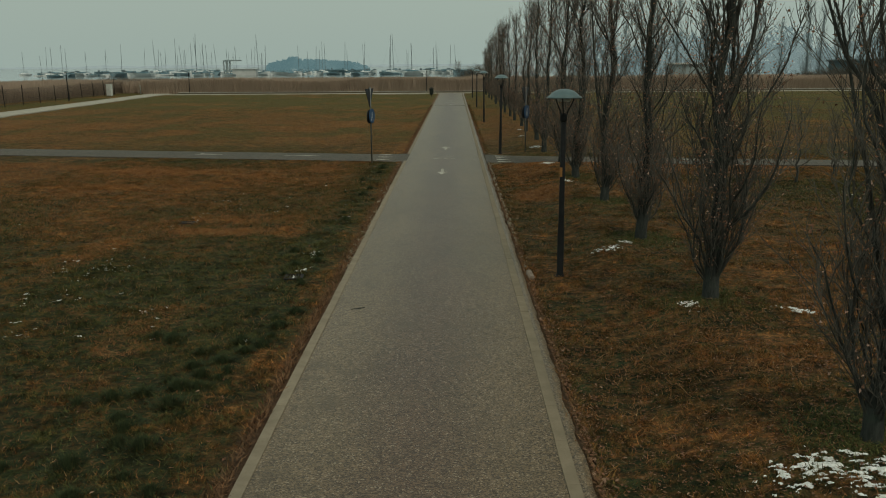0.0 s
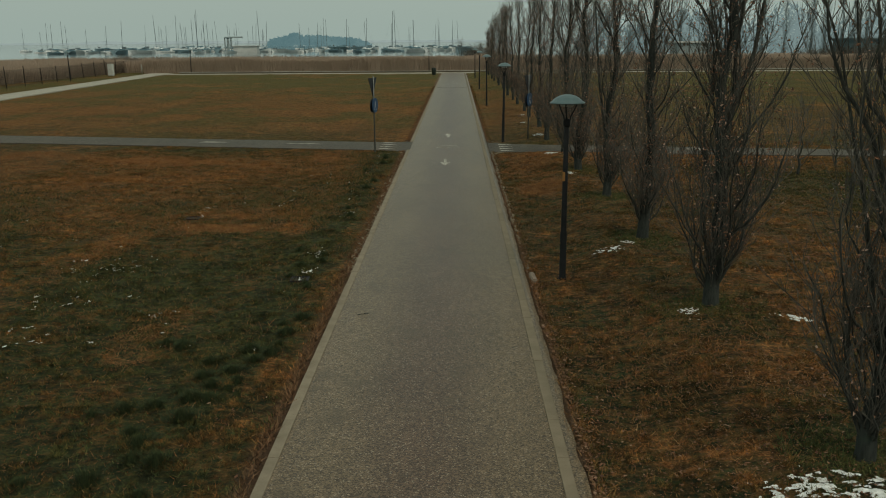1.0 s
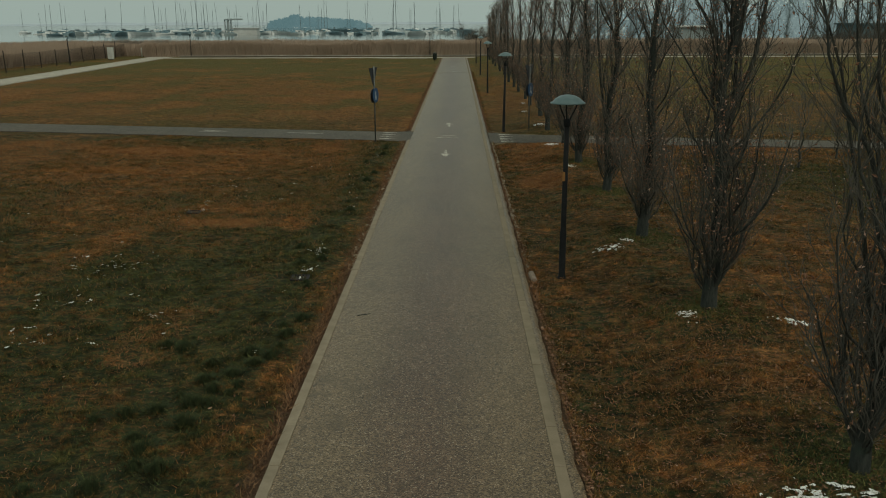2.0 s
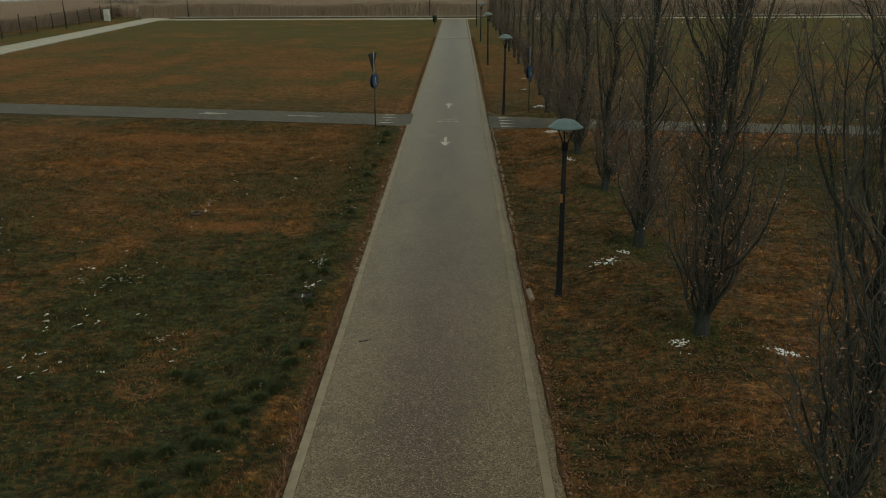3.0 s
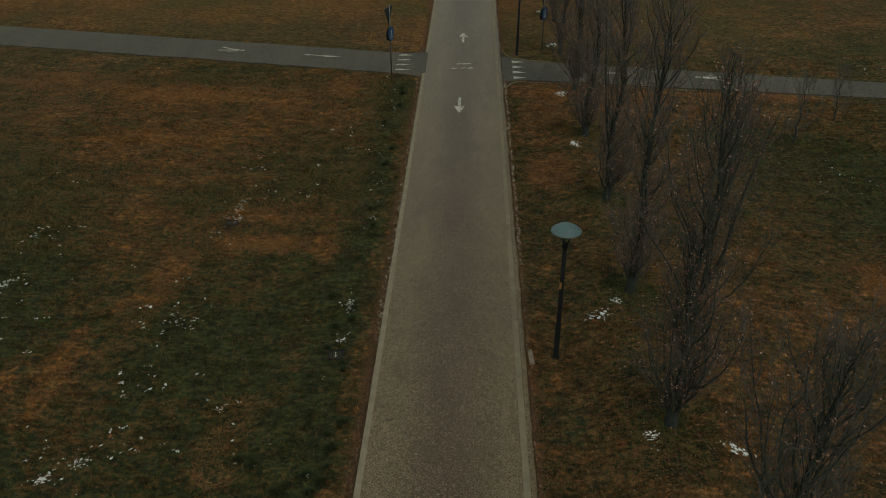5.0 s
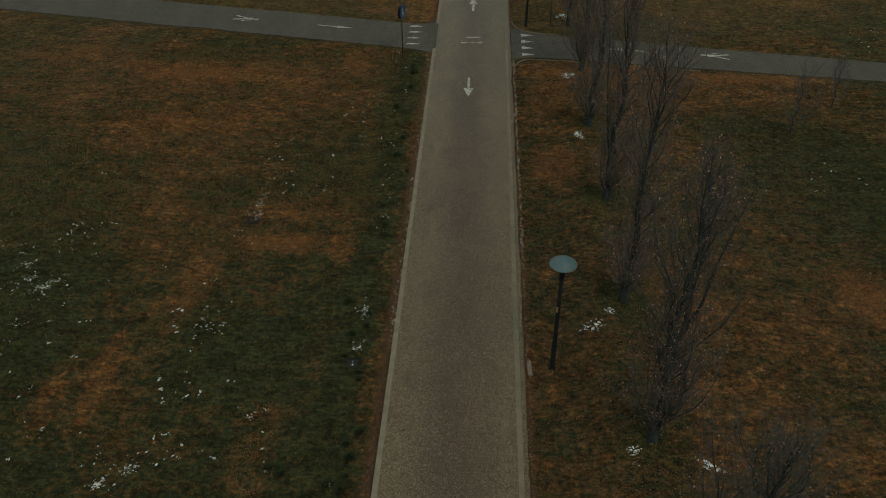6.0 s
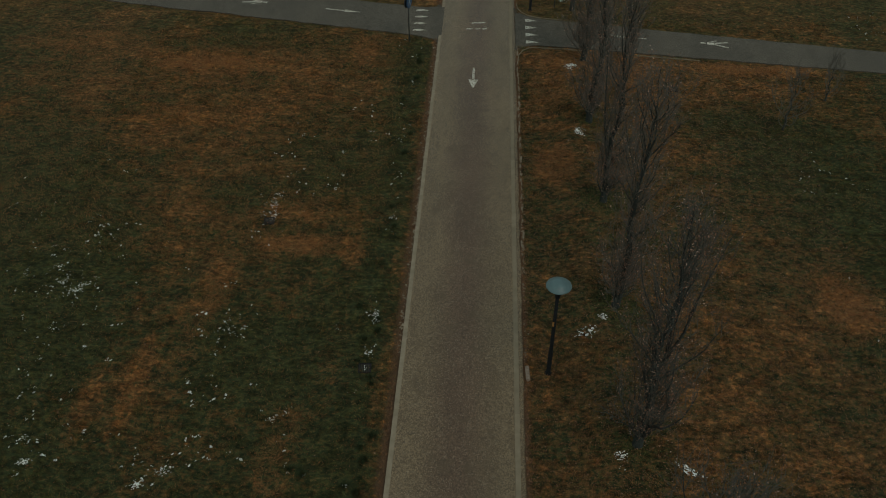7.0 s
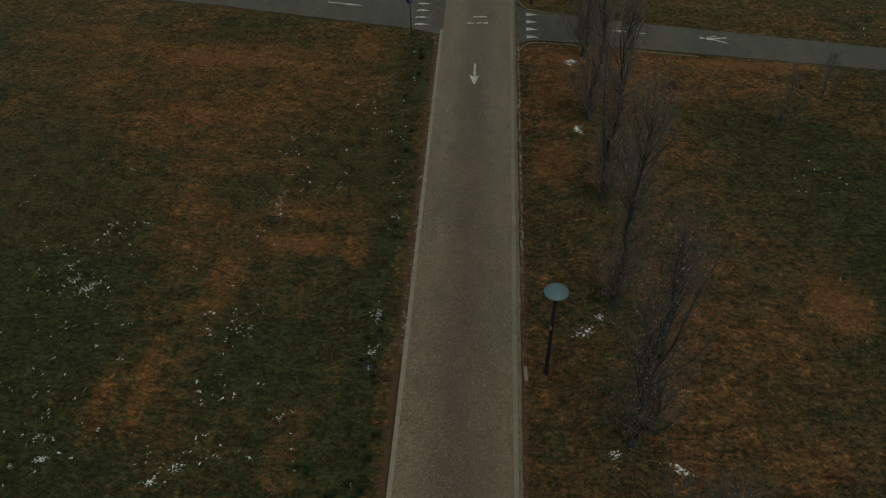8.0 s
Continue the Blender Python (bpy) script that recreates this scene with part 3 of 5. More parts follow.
# ---- lamps ----
def street_lamp():
    lamp = tagged(new("street_lamp"), "dark steel park lamp with a domed grey-green hood", "street lamp", group="lamps along the path")
    v, f = lathe([(0.085, -0.1), (0.085, 0.03), (0.066, 0.05), (0.066, 0.95), (0.056, 1.0), (0.047, 3.08)], 14)
    mesh_part("pole", v, f, POLE, lamp, smooth=True)
    v, f = lathe([(0.11, -0.02), (0.11, 0.012), (0.075, 0.03)], 14)
    mesh_part("base_plate", v, f, POLE, lamp)
    v, f = lathe([(0.058, 3.06), (0.068, 3.08), (0.068, 3.17), (0.05, 3.21), (0.02, 3.22)], 14)
    mesh_part("collar", v, f, POLE, lamp, smooth=True)
    for k in range(3):
        a = radians(15 + 120 * k)
        out = Vector((math.cos(a), math.sin(a), 0))
        t = Tubes()
        t.add([out * 0.045 + Vector((0, 0, 3.13)), out * 0.075 + Vector((0, 0, 3.24)), out * 0.155 + Vector((0, 0, 3.38)), out * 0.225 + Vector((0, 0, 3.545))], [0.016, 0.014, 0.013, 0.012], 6)
        mesh_part("arm", t.v, t.f, POLE, lamp)
    v, f = lathe([(0.325, 3.500), (0.338, 3.506), (0.336, 3.52), (0.29, 3.545), (0.235, 3.60), (0.16, 3.645), (0.07, 3.668), (0.012, 3.672)], 32)
    mesh_part("hood", v, f, DOME, lamp, "domed grey-green metal hood", smooth=True)
    v, f = lathe([(0.10, 3.44), (0.13, 3.46), (0.13, 3.498), (0.02, 3.499)], 16)
    mesh_part("lens", v, f, GLASS, lamp, "frosted lamp lens")
    return lamp


first_lamp = street_lamp()
first_lamp.matrix_basis = pose(2.59, 17.5, 0.0)
bm = bmesh.new()
for k in range(2):
    a0, a1 = radians(200 + 30 * k), radians(230 + 30 * k)
    q = [bm.verts.new((0.0585 * math.cos(a), 0.0585 * math.sin(a), z)) for a, z in ((a0, 2.0), (a1, 2.0), (a1, 2.18), (a0, 2.18))]
    bm.faces.new(q)
bare = [(2.66, 40.85, 0.7), (2.68, 63.3, -0.3), (2.73, 85.2, 0.4), (2.83, 108.8, -0.5), (-3.72, 132.25, 0), (-40.5, 132.25, 0.6), (-47.9, 107.0, -0.8)]
for x, y, lean in bare:
    copy_thing(first_lamp, pose(x, y, float(height(x, y)), 0, lean, 40 * lean))
part("sticker", bm, STICKER, first_lamp, "weathered orange sticker band")


# ---- signs ----
def disc_sign(name, parent, z, r, off, face, face_label):
    """A round plate facing +x at the height z."""
    bm = bmesh.new()
    m = Matrix.Translation((off, 0, z)) @ Matrix.Rotation(radians(90), 4, "Y")
    bmesh.ops.create_cone(bm, cap_ends=True, segments=28, radius1=r, radius2=r, depth=0.02, matrix=m)
    plate = part(name, bm, face, parent, face_label)
    return plate


def sign_post(x, y, spin, tri_z, disc_z, top, label):
    post = tagged(new("road_sign"), label, "road sign")
    v, f = lathe([(0.03, -0.15), (0.03, top), (0.02, top + 0.01)], 10)
    mesh_part("pole", v, f, GALV, post, smooth=True)
    plate = disc_sign("disc_plate", post, disc_z, 0.31, 0.055, SIGN_BLUE, "round blue sign plate")
    bm = bmesh.new()
    for quad in (((-0.04, 0.02), (0.04, 0.02), (0.03, 0.17), (-0.03, 0.17)), ((-0.05, 0.0), (-0.005, 0.0), (-0.07, -0.2), (-0.12, -0.2)), ((0.005, 0.0), (0.05, 0.0), (0.12, -0.2), (0.07, -0.2))):
        bm.faces.new([bm.verts.new((0.0665, a, disc_z + b)) for a, b in quad])
    part("symbol", bm, SIGN_WHITE, plate, "plain white symbol")
    disc_sign("rear_plate", post, disc_z - 0.02, 0.30, -0.055, SIGN_BACK, "dark back of a round sign plate")
    bm = bmesh.new()
    corners = [(-0.45, tri_z + 0.39), (0.45, tri_z + 0.39), (0.0, tri_z - 0.39)]
    front = [bm.verts.new((-0.05, a, b)) for a, b in corners]
    back = [bm.verts.new((-0.03, a, b)) for a, b in corners]
    bm.faces.new(front[::-1])
    bm.faces.new(back)
    for i in range(3):
        bm.faces.new((front[i], front[(i + 1) % 3], back[(i + 1) % 3], back[i]))
    tri = part("yield_plate", bm, SIGN_BACK, post, "dark grey back of a triangular sign")
    bm = bmesh.new()
    bm.faces.new([bm.verts.new((-0.054, a * 0.97, tri_z + (b - tri_z) * 0.97)) for a, b in corners][::-1])
    part("yield_face", bm, SIGN_RED, tri, "red rimmed sign face")
    for z in (disc_z, tri_z + 0.1):
        part("clamp", box(bmesh.new(), (0, 0, z), (0.075, 0.075, 0.05), bevel=0.01), GALV, post)
    post.matrix_basis = pose(x, y, float(height(x, y)), 0, 0, spin)
    return post


sign_post(-3.07, 37.30, -17, 2.78, 2.02, 3.22, "round blue and triangular signs on a galvanised pole at the crossing")
sign_post(3.85, 40.95, -28, 2.6, 1.86, 3.0, "round blue sign on a thin pole beside the tree row")


# ---- trees ----
def grow(rnd, start, way, length, lift, bend, n):
    """A wandering path that bends upwards."""
    pts, d = [Vector(start)], Vector(way).normalized()
    for _ in range(n):
        d = (d + Vector((0, 0, lift)) / n + Vector((rnd.gauss(0, bend), rnd.gauss(0, bend), rnd.gauss(0, bend * 0.6)))).normalized()
        pts.append(pts[-1] + d * (length / n))
    return pts


def oak_tree(seed, tall, limbs, spread, leaves, label, trunk_r=0.15, twigs=12, open_angle=31.0, bark=BARK, limb=LIMB, twig=TWIG_HAZED, stems=0, fork=0.5, stem_tilt=10, stem_r=0.40):
    """An upright tree with a vase of steep limbs, fine twigs and a few dead leaves."""
    rnd = random.Random(seed)
    tree = tagged(new("tree"), label, "tree", group="row of upright trees")
    trunk, fine = Tubes(), Tubes()
    spine = [Vector((0, 0, -0.15)), Vector((rnd.uniform(-.02, .02), rnd.uniform(-.02, .02), 0.12))]
    lean = Vector((rnd.gauss(0, 0.012), rnd.gauss(0, 0.012), 0))
    n = 18
    wx, wy = rnd.uniform(0, 6), rnd.uniform(0, 6)
    for k in range(1, n + 1):
        z = 0.12 + (tall - 0.12) * k / n
        sway = 0.07 * min(1, z / 1.5)
        spine.append(Vector((lean.x * z + sway * math.sin(wx + 1.5 * z) + rnd.gauss(0, 0.028), lean.y * z + sway * math.sin(wy + 1.3 * z) + rnd.gauss(0, 0.028), z)))
    radii = [trunk_r * 1.35, trunk_r * 1.08] + [max(0.008, trunk_r * (1 - k / n) ** 0.95 * (1.0 if k > 1 else 1.02)) for k in range(1, n + 1)]
    trunk.add(spine, radii, 10)

    def at_height(z):
        k = min(n - 1, max(0, int((z - 0.12) / (tall - 0.12) * n)))
        a, b = spine[k + 1], spine[k + 2] if k + 2 < len(spine) else spine[-1]
        t = 0 if b.z == a.z else min(1, max(0, (z - a.z) / (b.z - a.z)))
        return a.lerp(b, t), radii[k + 1]

    tips = []
    for k in range(limbs):
        u = (k + rnd.random()) / limbs
        low = k < limbs * 0.30
        z0 = rnd.uniform(0.12, 0.6) if low else 0.7 + (tall * 0.90 - 0.7) * ((u - 0.30) / 0.70) ** 0.95
        az = k * 2.39996 + rnd.uniform(-0.5, 0.5)
        p0, r_here = at_height(z0)
        tilt = radians(rnd.uniform(0.65, 1.25) * open_angle) * (0.9 if low else 1 - 0.2 * u)
        way = (math.sin(tilt) * math.cos(az), math.sin(tilt) * math.sin(az), math.cos(tilt))
        length = min((tall * 1.03 - z0) * rnd.uniform(0.6, 0.95), spread * (rnd.uniform(1.8, 3.2) if low else rnd.uniform(1.8, 3.4)))
        r0 = min(r_here * 0.5, (0.005 + 0.0064 * length) * rnd.uniform(0.6, 1.35))
        if k < stems:
            p0, r_here = at_height(rnd.uniform(0.6, 1.3) * fork)
            tilt, az = radians(rnd.uniform(0.7, 1.3) * stem_tilt), k * 2 * math.pi / stems + rnd.uniform(-0.5, 0.5)
            way = (math.sin(tilt) * math.cos(az), math.sin(tilt) * math.sin(az), math.cos(tilt))
            length, r0 = (tall - p0.z) * rnd.uniform(0.70, 0.92), trunk_r * stem_r * rnd.uniform(0.85, 1.2)
        path = grow(rnd, p0, way, length, 1.0 if k < stems else 1.9, 0.09 if k < stems else 0.18, 10)
        wood = Tubes()
        wood.add(path, [r0 * (1 - i / 10) ** 0.8 + 0.003 for i in range(11)], 5)
        mesh_part("limb", wood.v, wood.f, limb, tree, smooth=True)
        forks = max(3, int(twigs * length / (1.7 if k < stems else 2.2)))
        for j in range(forks):
            i = min(8, max(1, int(10 * (0.12 + 0.85 * (j + rnd.random()) / forks))))
            q0, d = path[i], (path[i + 1] - path[i]).normalized()
            side = d.cross(Vector((rnd.gauss(0, 1), rnd.gauss(0, 1), rnd.gauss(0, 1)))).normalized()
            way2 = d + side * rnd.uniform(0.3, 0.65) + Vector((0, 0, 0.3))
            len2 = rnd.uniform(0.35, 0.95) * (0.6 + 0.25 * length)
            len2 = min(len2, 1.5)
            path2 = grow(rnd, q0, way2, len2, 0.7, 0.25, 5)
            fine.add(path2, [0.0066 - 0.0036 * m / 5 for m in range(6)], 4)
            for m in range(rnd.randint(4, 6)):
                i2 = rnd.randint(1, 4)
                d2 = (path2[i2 + 1] - path2[i2]).normalized()
                side2 = d2.cross(Vector((rnd.gauss(0, 1), rnd.gauss(0, 1), rnd.gauss(0, 1)))).normalized()
                path3 = grow(rnd, path2[i2], d2 + side2 * rnd.uniform(0.3, 0.8) + Vector((0, 0, 0.25)), rnd.uniform(0.15, 0.5), 0.4, 0.26, 3)
                fine.add(path3, [0.0038, 0.0034, 0.0029, 0.0022], 3)
                tips.append(path3[-1])
            tips.append(path2[-1])
    mesh_part("trunk", trunk.v, trunk.f, bark, tree, smooth=True)
    tagged(mesh_part("crown", fine.v, fine.f, twig, tree), kind="stuff")
    lv, lf = [], []
    for _ in range(leaves):
        c = rnd.choice(tips)
        if rnd.random() < 0.4 * (c.z / tall) ** 1.5:
            continue
        c = c + Vector((rnd.gauss(0, 0.035), rnd.gauss(0, 0.035), rnd.gauss(0, 0.05)))
        a = Vector((rnd.gauss(0, 1), rnd.gauss(0, 1), rnd.gauss(0, 0.8))).normalized()
        b = a.cross(Vector((rnd.gauss(0, 1), rnd.gauss(0, 1), rnd.gauss(0, 1)))).normalized()
        s, w = rnd.uniform(0.015, 0.034), rnd.uniform(0.010, 0.017)
        k0 = len(lv)
        curl = a.cross(b) * w * 0.9
        lv += [c - a * s, c + b * w + curl, c + a * s, c - b * w + curl]
        lf += [(k0, k0 + 1, k0 + 2), (k0, k0 + 2, k0 + 3)]
    if lf:
        tagged(mesh_part("leaves", lv, lf, OAK_LEAF, tree, "sparse curled rusty brown dead leaves"), kind="stuff")
    return tree


def plant(tree, x, y, turn, size=1.0):
    m = pose(x, y, float(height(x, y)) - 0.02, 0, 0, turn) @ Matrix.Scale(size, 4)
    return copy_thing(tree, m)


ROW_LABEL = "bare upright tree with steep dark limbs and a few dead leaves"
oaks = [oak_tree(12, 8.1, 72, 0.95, 4300, "bare upright tree with thick dark trunk and vase of limbs", 0.125, 10, 42.0, twig=TWIG_DARK, stems=2, fork=2.2, stem_tilt=4, stem_r=0.36),
        oak_tree(23, 8.3, 66, 0.72, 4000, ROW_LABEL, 0.125, 12, 42.0), oak_tree(37, 7.9, 68, 0.76, 4200, ROW_LABEL, 0.12, 12, 42.0, stems=1, fork=2.0, stem_tilt=8), oak_tree(41, 8.6, 66, 0.72, 3800, ROW_LABEL, 0.125, 12, 42.0)]
slim = [oak_tree(71, 8.3, 52, 0.66, 3000, ROW_LABEL, 0.115, 9, 38.0), oak_tree(83, 8.0, 54, 0.70, 3000, ROW_LABEL, 0.115, 9, 38.0)]
near = oak_tree(58, 6.7, 58, 0.84, 1700, "bare forked tree growing beside a patch of old snow", 0.10, 11, 42.0, twig=TWIG_DARK, stems=3, fork=0.8, stem_tilt=5, stem_r=0.30)
near.matrix_basis = pose(4.92, 9.65, float(height(4.92, 9.65)) - 0.02, 0, 0, 60)
oaks[0].matrix_basis = pose(4.80, 14.95, float(height(4.8, 14.9)) - 0.02, 0, 0, 0)
oaks[1].matrix_basis = pose(4.77, 20.1, float(height(4.8, 20.1)) - 0.02, 0, 0, 80)
oaks[2].matrix_basis = pose(4.85, 25.3, float(height(4.8, 25.3)) - 0.02, 0, 0, 200)
oaks[3].matrix_basis = pose(4.75, 30.5, float(height(4.8, 30.5)) - 0.02, 0, 0, 300)
rnd = random.Random(77)
slim[0].matrix_basis = pose(4.72, 40.7, float(height(4.72, 40.7)) - 0.02, 0, 0, 20)
slim[1].matrix_basis = pose(4.88, 45.9, float(height(4.88, 45.9)) - 0.02, 0, 0, 140)
for k in range(17):
    y = 35.65 + 5.12 * k
    if k not in (1, 2):
        plant(oaks[2] if k == 0 else slim[rnd.randint(0, 1)], 4.8 + rnd.uniform(-0.12, 0.12), y + rnd.uniform(-0.15, 0.15), rnd.uniform(0, 360), rnd.uniform(0.93, 1.07) - 0.015 * k)

# young spreading trees on the lawn
sapling = oak_tree(91, 2.6, 15, 0.95, 10, "small bare spreading sapling on the lawn", 0.045, 6, 62.0, bark=LIMB, limb=TWIG_HAZED)
sapling["group"] = "saplings on the lawn"
sapling.matrix_basis = pose(12.5, 30.6, float(height(12.5, 30.6)) - 0.02)
for x, y, turn, s in ((14.8, 32.9, 130, 0.85), (18.5, 29.0, 220, 1.0), (44.0, 71.0, 40, 1.1)):
    plant(sapling, x, y, turn, s)

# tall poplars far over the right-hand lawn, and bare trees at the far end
poplar = oak_tree(66, 8.4, 40, 0.8, 0, "tall bare tree with distance haze in its bark colour", 0.11, 9, bark=HAZE_BARK, limb=HAZE_BARK, twig=HAZE_BARK)
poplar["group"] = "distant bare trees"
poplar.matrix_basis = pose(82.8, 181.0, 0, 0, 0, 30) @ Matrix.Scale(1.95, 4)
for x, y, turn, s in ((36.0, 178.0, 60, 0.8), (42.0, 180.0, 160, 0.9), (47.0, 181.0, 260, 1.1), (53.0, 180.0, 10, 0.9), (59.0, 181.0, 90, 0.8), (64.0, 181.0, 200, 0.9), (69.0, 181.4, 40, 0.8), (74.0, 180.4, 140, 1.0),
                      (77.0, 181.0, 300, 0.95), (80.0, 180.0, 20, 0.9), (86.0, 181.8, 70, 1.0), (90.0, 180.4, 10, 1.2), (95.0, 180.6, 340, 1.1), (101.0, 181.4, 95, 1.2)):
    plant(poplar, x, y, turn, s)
tagged(plant(sapling, 1.5, 170.0, 75, 1.75), "bare spreading tree behind the reeds", group="distant bare trees")


def thicket(x, y, wide, deep, tall, seed, label, mat=TWIG_HAZED):
    """A dense bare shrub mass: many thin stems that lean outwards."""
    r = random.Random(seed)
    t = Tubes()
    for _ in range(int(70 * wide)):
        px, py = r.uniform(-wide, wide), r.uniform(-deep, deep)
        top = tall * (1 - 0.5 * (abs(px) / wide) ** 2) * r.uniform(0.5, 1.05)
        t.add(grow(r, (px, py, -0.1), (r.gauss(0, 0.35), r.gauss(0, 0.35), 1), top, 0.3, 0.12, 5), [0.05, 0.045, 0.035, 0.025, 0.015, 0.008], 3)
        for _ in range(4):
            z = r.uniform(0.3, 0.95) * top
            t.add(grow(r, (px, py, z), (r.gauss(0, 1), r.gauss(0, 1), 0.5), r.uniform(0.6, 1.6), 0.3, 0.2, 3), [0.03, 0.024, 0.016, 0.008], 3)
    bush = tagged(new("shrub"), label, "shrub")
    tagged(mesh_part("crown", t.v, t.f, mat, bush), kind="stuff")
    bush.matrix_basis = pose(x, y, float(height(x, y)))
    return bush


thicket(5.6, 168.0, 3.4, 3.0, 4.3, 3, "dense dark bare shrubs behind the reeds")
thicket(-58.0, 150.0, 4.0, 2.0, 2.2, 4, "dark bare bramble beside the fence")
thicket(-50.5, 148.0, 2.5, 2.0, 2.0, 5, "dark bare bramble at the path corner")
thicket(78.0, 162.0, 14.0, 3.0, 3.6, 6, "dense dark hedge in front of the sheds")


# ---- reeds ----
def reed_bed(name, areas, tall, label):
    """A bed of dry reeds: bent, feathery stems as narrow blades."""
    vs, fs, base = [], [], 0
    for x0, x1, y0, y1, n in areas:
        x, y = rand(n, x0, x1), rand(n, y0, y1)
        g = height(x, y)
        h = tall * (1.04 - 0.16 * step(136, 175, y)) * (0.78 + 0.26 * np.random.rand(n)) * (0.90 + 0.12 * np.sin(x * 0.21) * np.cos(y * 0.17 + x * 0.05))
        w = rand(n, 0.022, 0.055)
        a = rand(n, 0, math.pi)
        dx, dy = np.cos(a) * w, np.sin(a) * w * 0.5
        lx, ly = np.random.randn(n) * 0.30, np.random.randn(n) * 0.22
        pts = np.stack([np.stack([x - dx * 0.6, y - dy, g - 0.05], 1), np.stack([x + dx * 0.6, y + dy, g - 0.05], 1), np.stack([x + dx + lx * 0.7, y + dy + ly * 0.7, g + h * 0.72], 1),
                        np.stack([x + lx * 1.4, y + ly * 1.4, g + h], 1), np.stack([x - dx + lx * 0.7, y - dy + ly * 0.7, g + h * 0.72], 1)], 1)
        k = base + np.arange(n)[:, None] * 5
        vs.append(pts.reshape(-1, 3))
        fs.append(np.concatenate([k + np.array([[0, 1, 2]]), k + np.array([[0, 2, 4]]), k + np.array([[2, 3, 4]])], 1).reshape(-1, 3))
        base += 5 * n
    ob = array_part(name, np.concatenate(vs), np.concatenate(fs), REED, label=label)
    return tagged(ob, label, "reeds", kind="stuff")


reed_bed("reed_bed", [(-48, 70, 132.6, 135, 190000), (-60, 80, 135, 152, 60000), (-80, 100, 152, 181, 34000), (70, 130, 134, 181, 14000)], 2.32, "dense dry tan reed bed along the lake shore")
reed_bed("reed_bed", [(-58, -52.5, 62, 150, 90000), (-130, -58, 62, 181, 40000)], 2.1, "dry tan reeds standing behind the wire fence")


# ---- fence, cabinet, bin ----
def fence():
    line = tagged(new("fence"), "wire mesh fence on dark wooden posts before the reeds", "fence")
    pts = [(-47.0 - 0.105 * (y - 86), y) for y in range(56, 150, 5)]
    v, f = lathe([(0.06, -0.2), (0.055, 1.95), (0.02, 2.0)], 8)
    first = None
    r = random.Random(9)
    for x, y in pts:
        if first is None:
            first = mesh_part("post", v, f, WOOD_DARK, line)
            ob = first
        else:
            ob = new("post", first.data)
            ob.parent = line
        ob.matrix_basis = pose(x, y, 0, r.uniform(-3, 3), r.uniform(-3, 3), 0) @ Matrix.Diagonal((1, 1, r.uniform(0.9, 1.25), 1))
    t = Tubes()
    a, b = Vector((pts[0][0], pts[0][1], 0)), Vector((pts[-1][0], pts[-1][1], 0))
    for k in range(9):
        z = Vector((0, 0, 0.15 + 0.215 * k))
        t.add([a + z, b + z], [0.008, 0.008], 3)
    n = 640
    for k in range(n):
        p = a.lerp(b, k / n)
        t.add([p + Vector((0, 0, 0.1)), p + Vector((0, 0, 1.88))], [0.008, 0.008], 3)
    tagged(mesh_part("wire_mesh", t.v, t.f, WIRE, line), kind="stuff")


fence()


def cabinet():
    thing = tagged(new("utility_cabinet"), "weathered white utility cabinet beside the lakeside path", "cabinet")
    part("body", box(bmesh.new(), (0, 0, 0.86), (0.85, 0.4, 1.6), bevel=0.02), CABINET, thing)
    part("plinth", box(bmesh.new(), (0, 0, 0.03), (0.8, 0.36, 0.18)), PLINTH, thing)
    part("roof", box(bmesh.new(), (0, 0, 1.69), (0.92, 0.48, 0.06), bevel=0.02), CABINET, thing)
    for s in (-1, 1):
        door = part("door", box(bmesh.new(), (s * 0.205, -0.206, 0.88), (0.385, 0.014, 1.45), bevel=0.005), CABINET, thing)
        part("handle", box(bmesh.new(), (s * 0.05, -0.225, 0.9), (0.025, 0.03, 0.14), bevel=0.005), GALV, door)
    thing.matrix_basis = pose(-49.4, 123.5, 0, 0, 0, -20)


cabinet()


def post_white(x, y, tall):
    thing = tagged(new("bollard_post"), "tall white painted post at the path corner", "post")
    v, f = lathe([(0.09, -0.1), (0.09, tall - 0.05), (0.06, tall)], 10)
    mesh_part("shaft", v, f, CABINET, thing, smooth=True)
    thing.matrix_basis = pose(x, y, 0)


post_white(-44.6, 140.0, 1.95)
post_white(-48.6, 133.5, 1.4)


def litter_bin():
    thing = tagged(new("litter_bin"), "dark green litter bin on a post beside the path", "litter bin")
    v, f = lathe([(0.20, 0.28), (0.25, 0.32), (0.28, 1.0), (0.29, 1.02), (0.25, 1.03)], 16)
    mesh_part("bucket", v, f, GREEN_DARK, thing, smooth=True)
    v, f = lathe([(0.31, 1.06), (0.30, 1.12), (0.12, 1.2), (0.02, 1.21)], 16)
    mesh_part("lid", v, f, GREEN_DARK, thing, smooth=True)
    v, f = lathe([(0.04, -0.1), (0.04, 1.08)], 8)
    mesh_part("post", v, f, POLE, thing)
    thing.matrix_basis = pose(-2.49, 113.3, 0)


litter_bin()


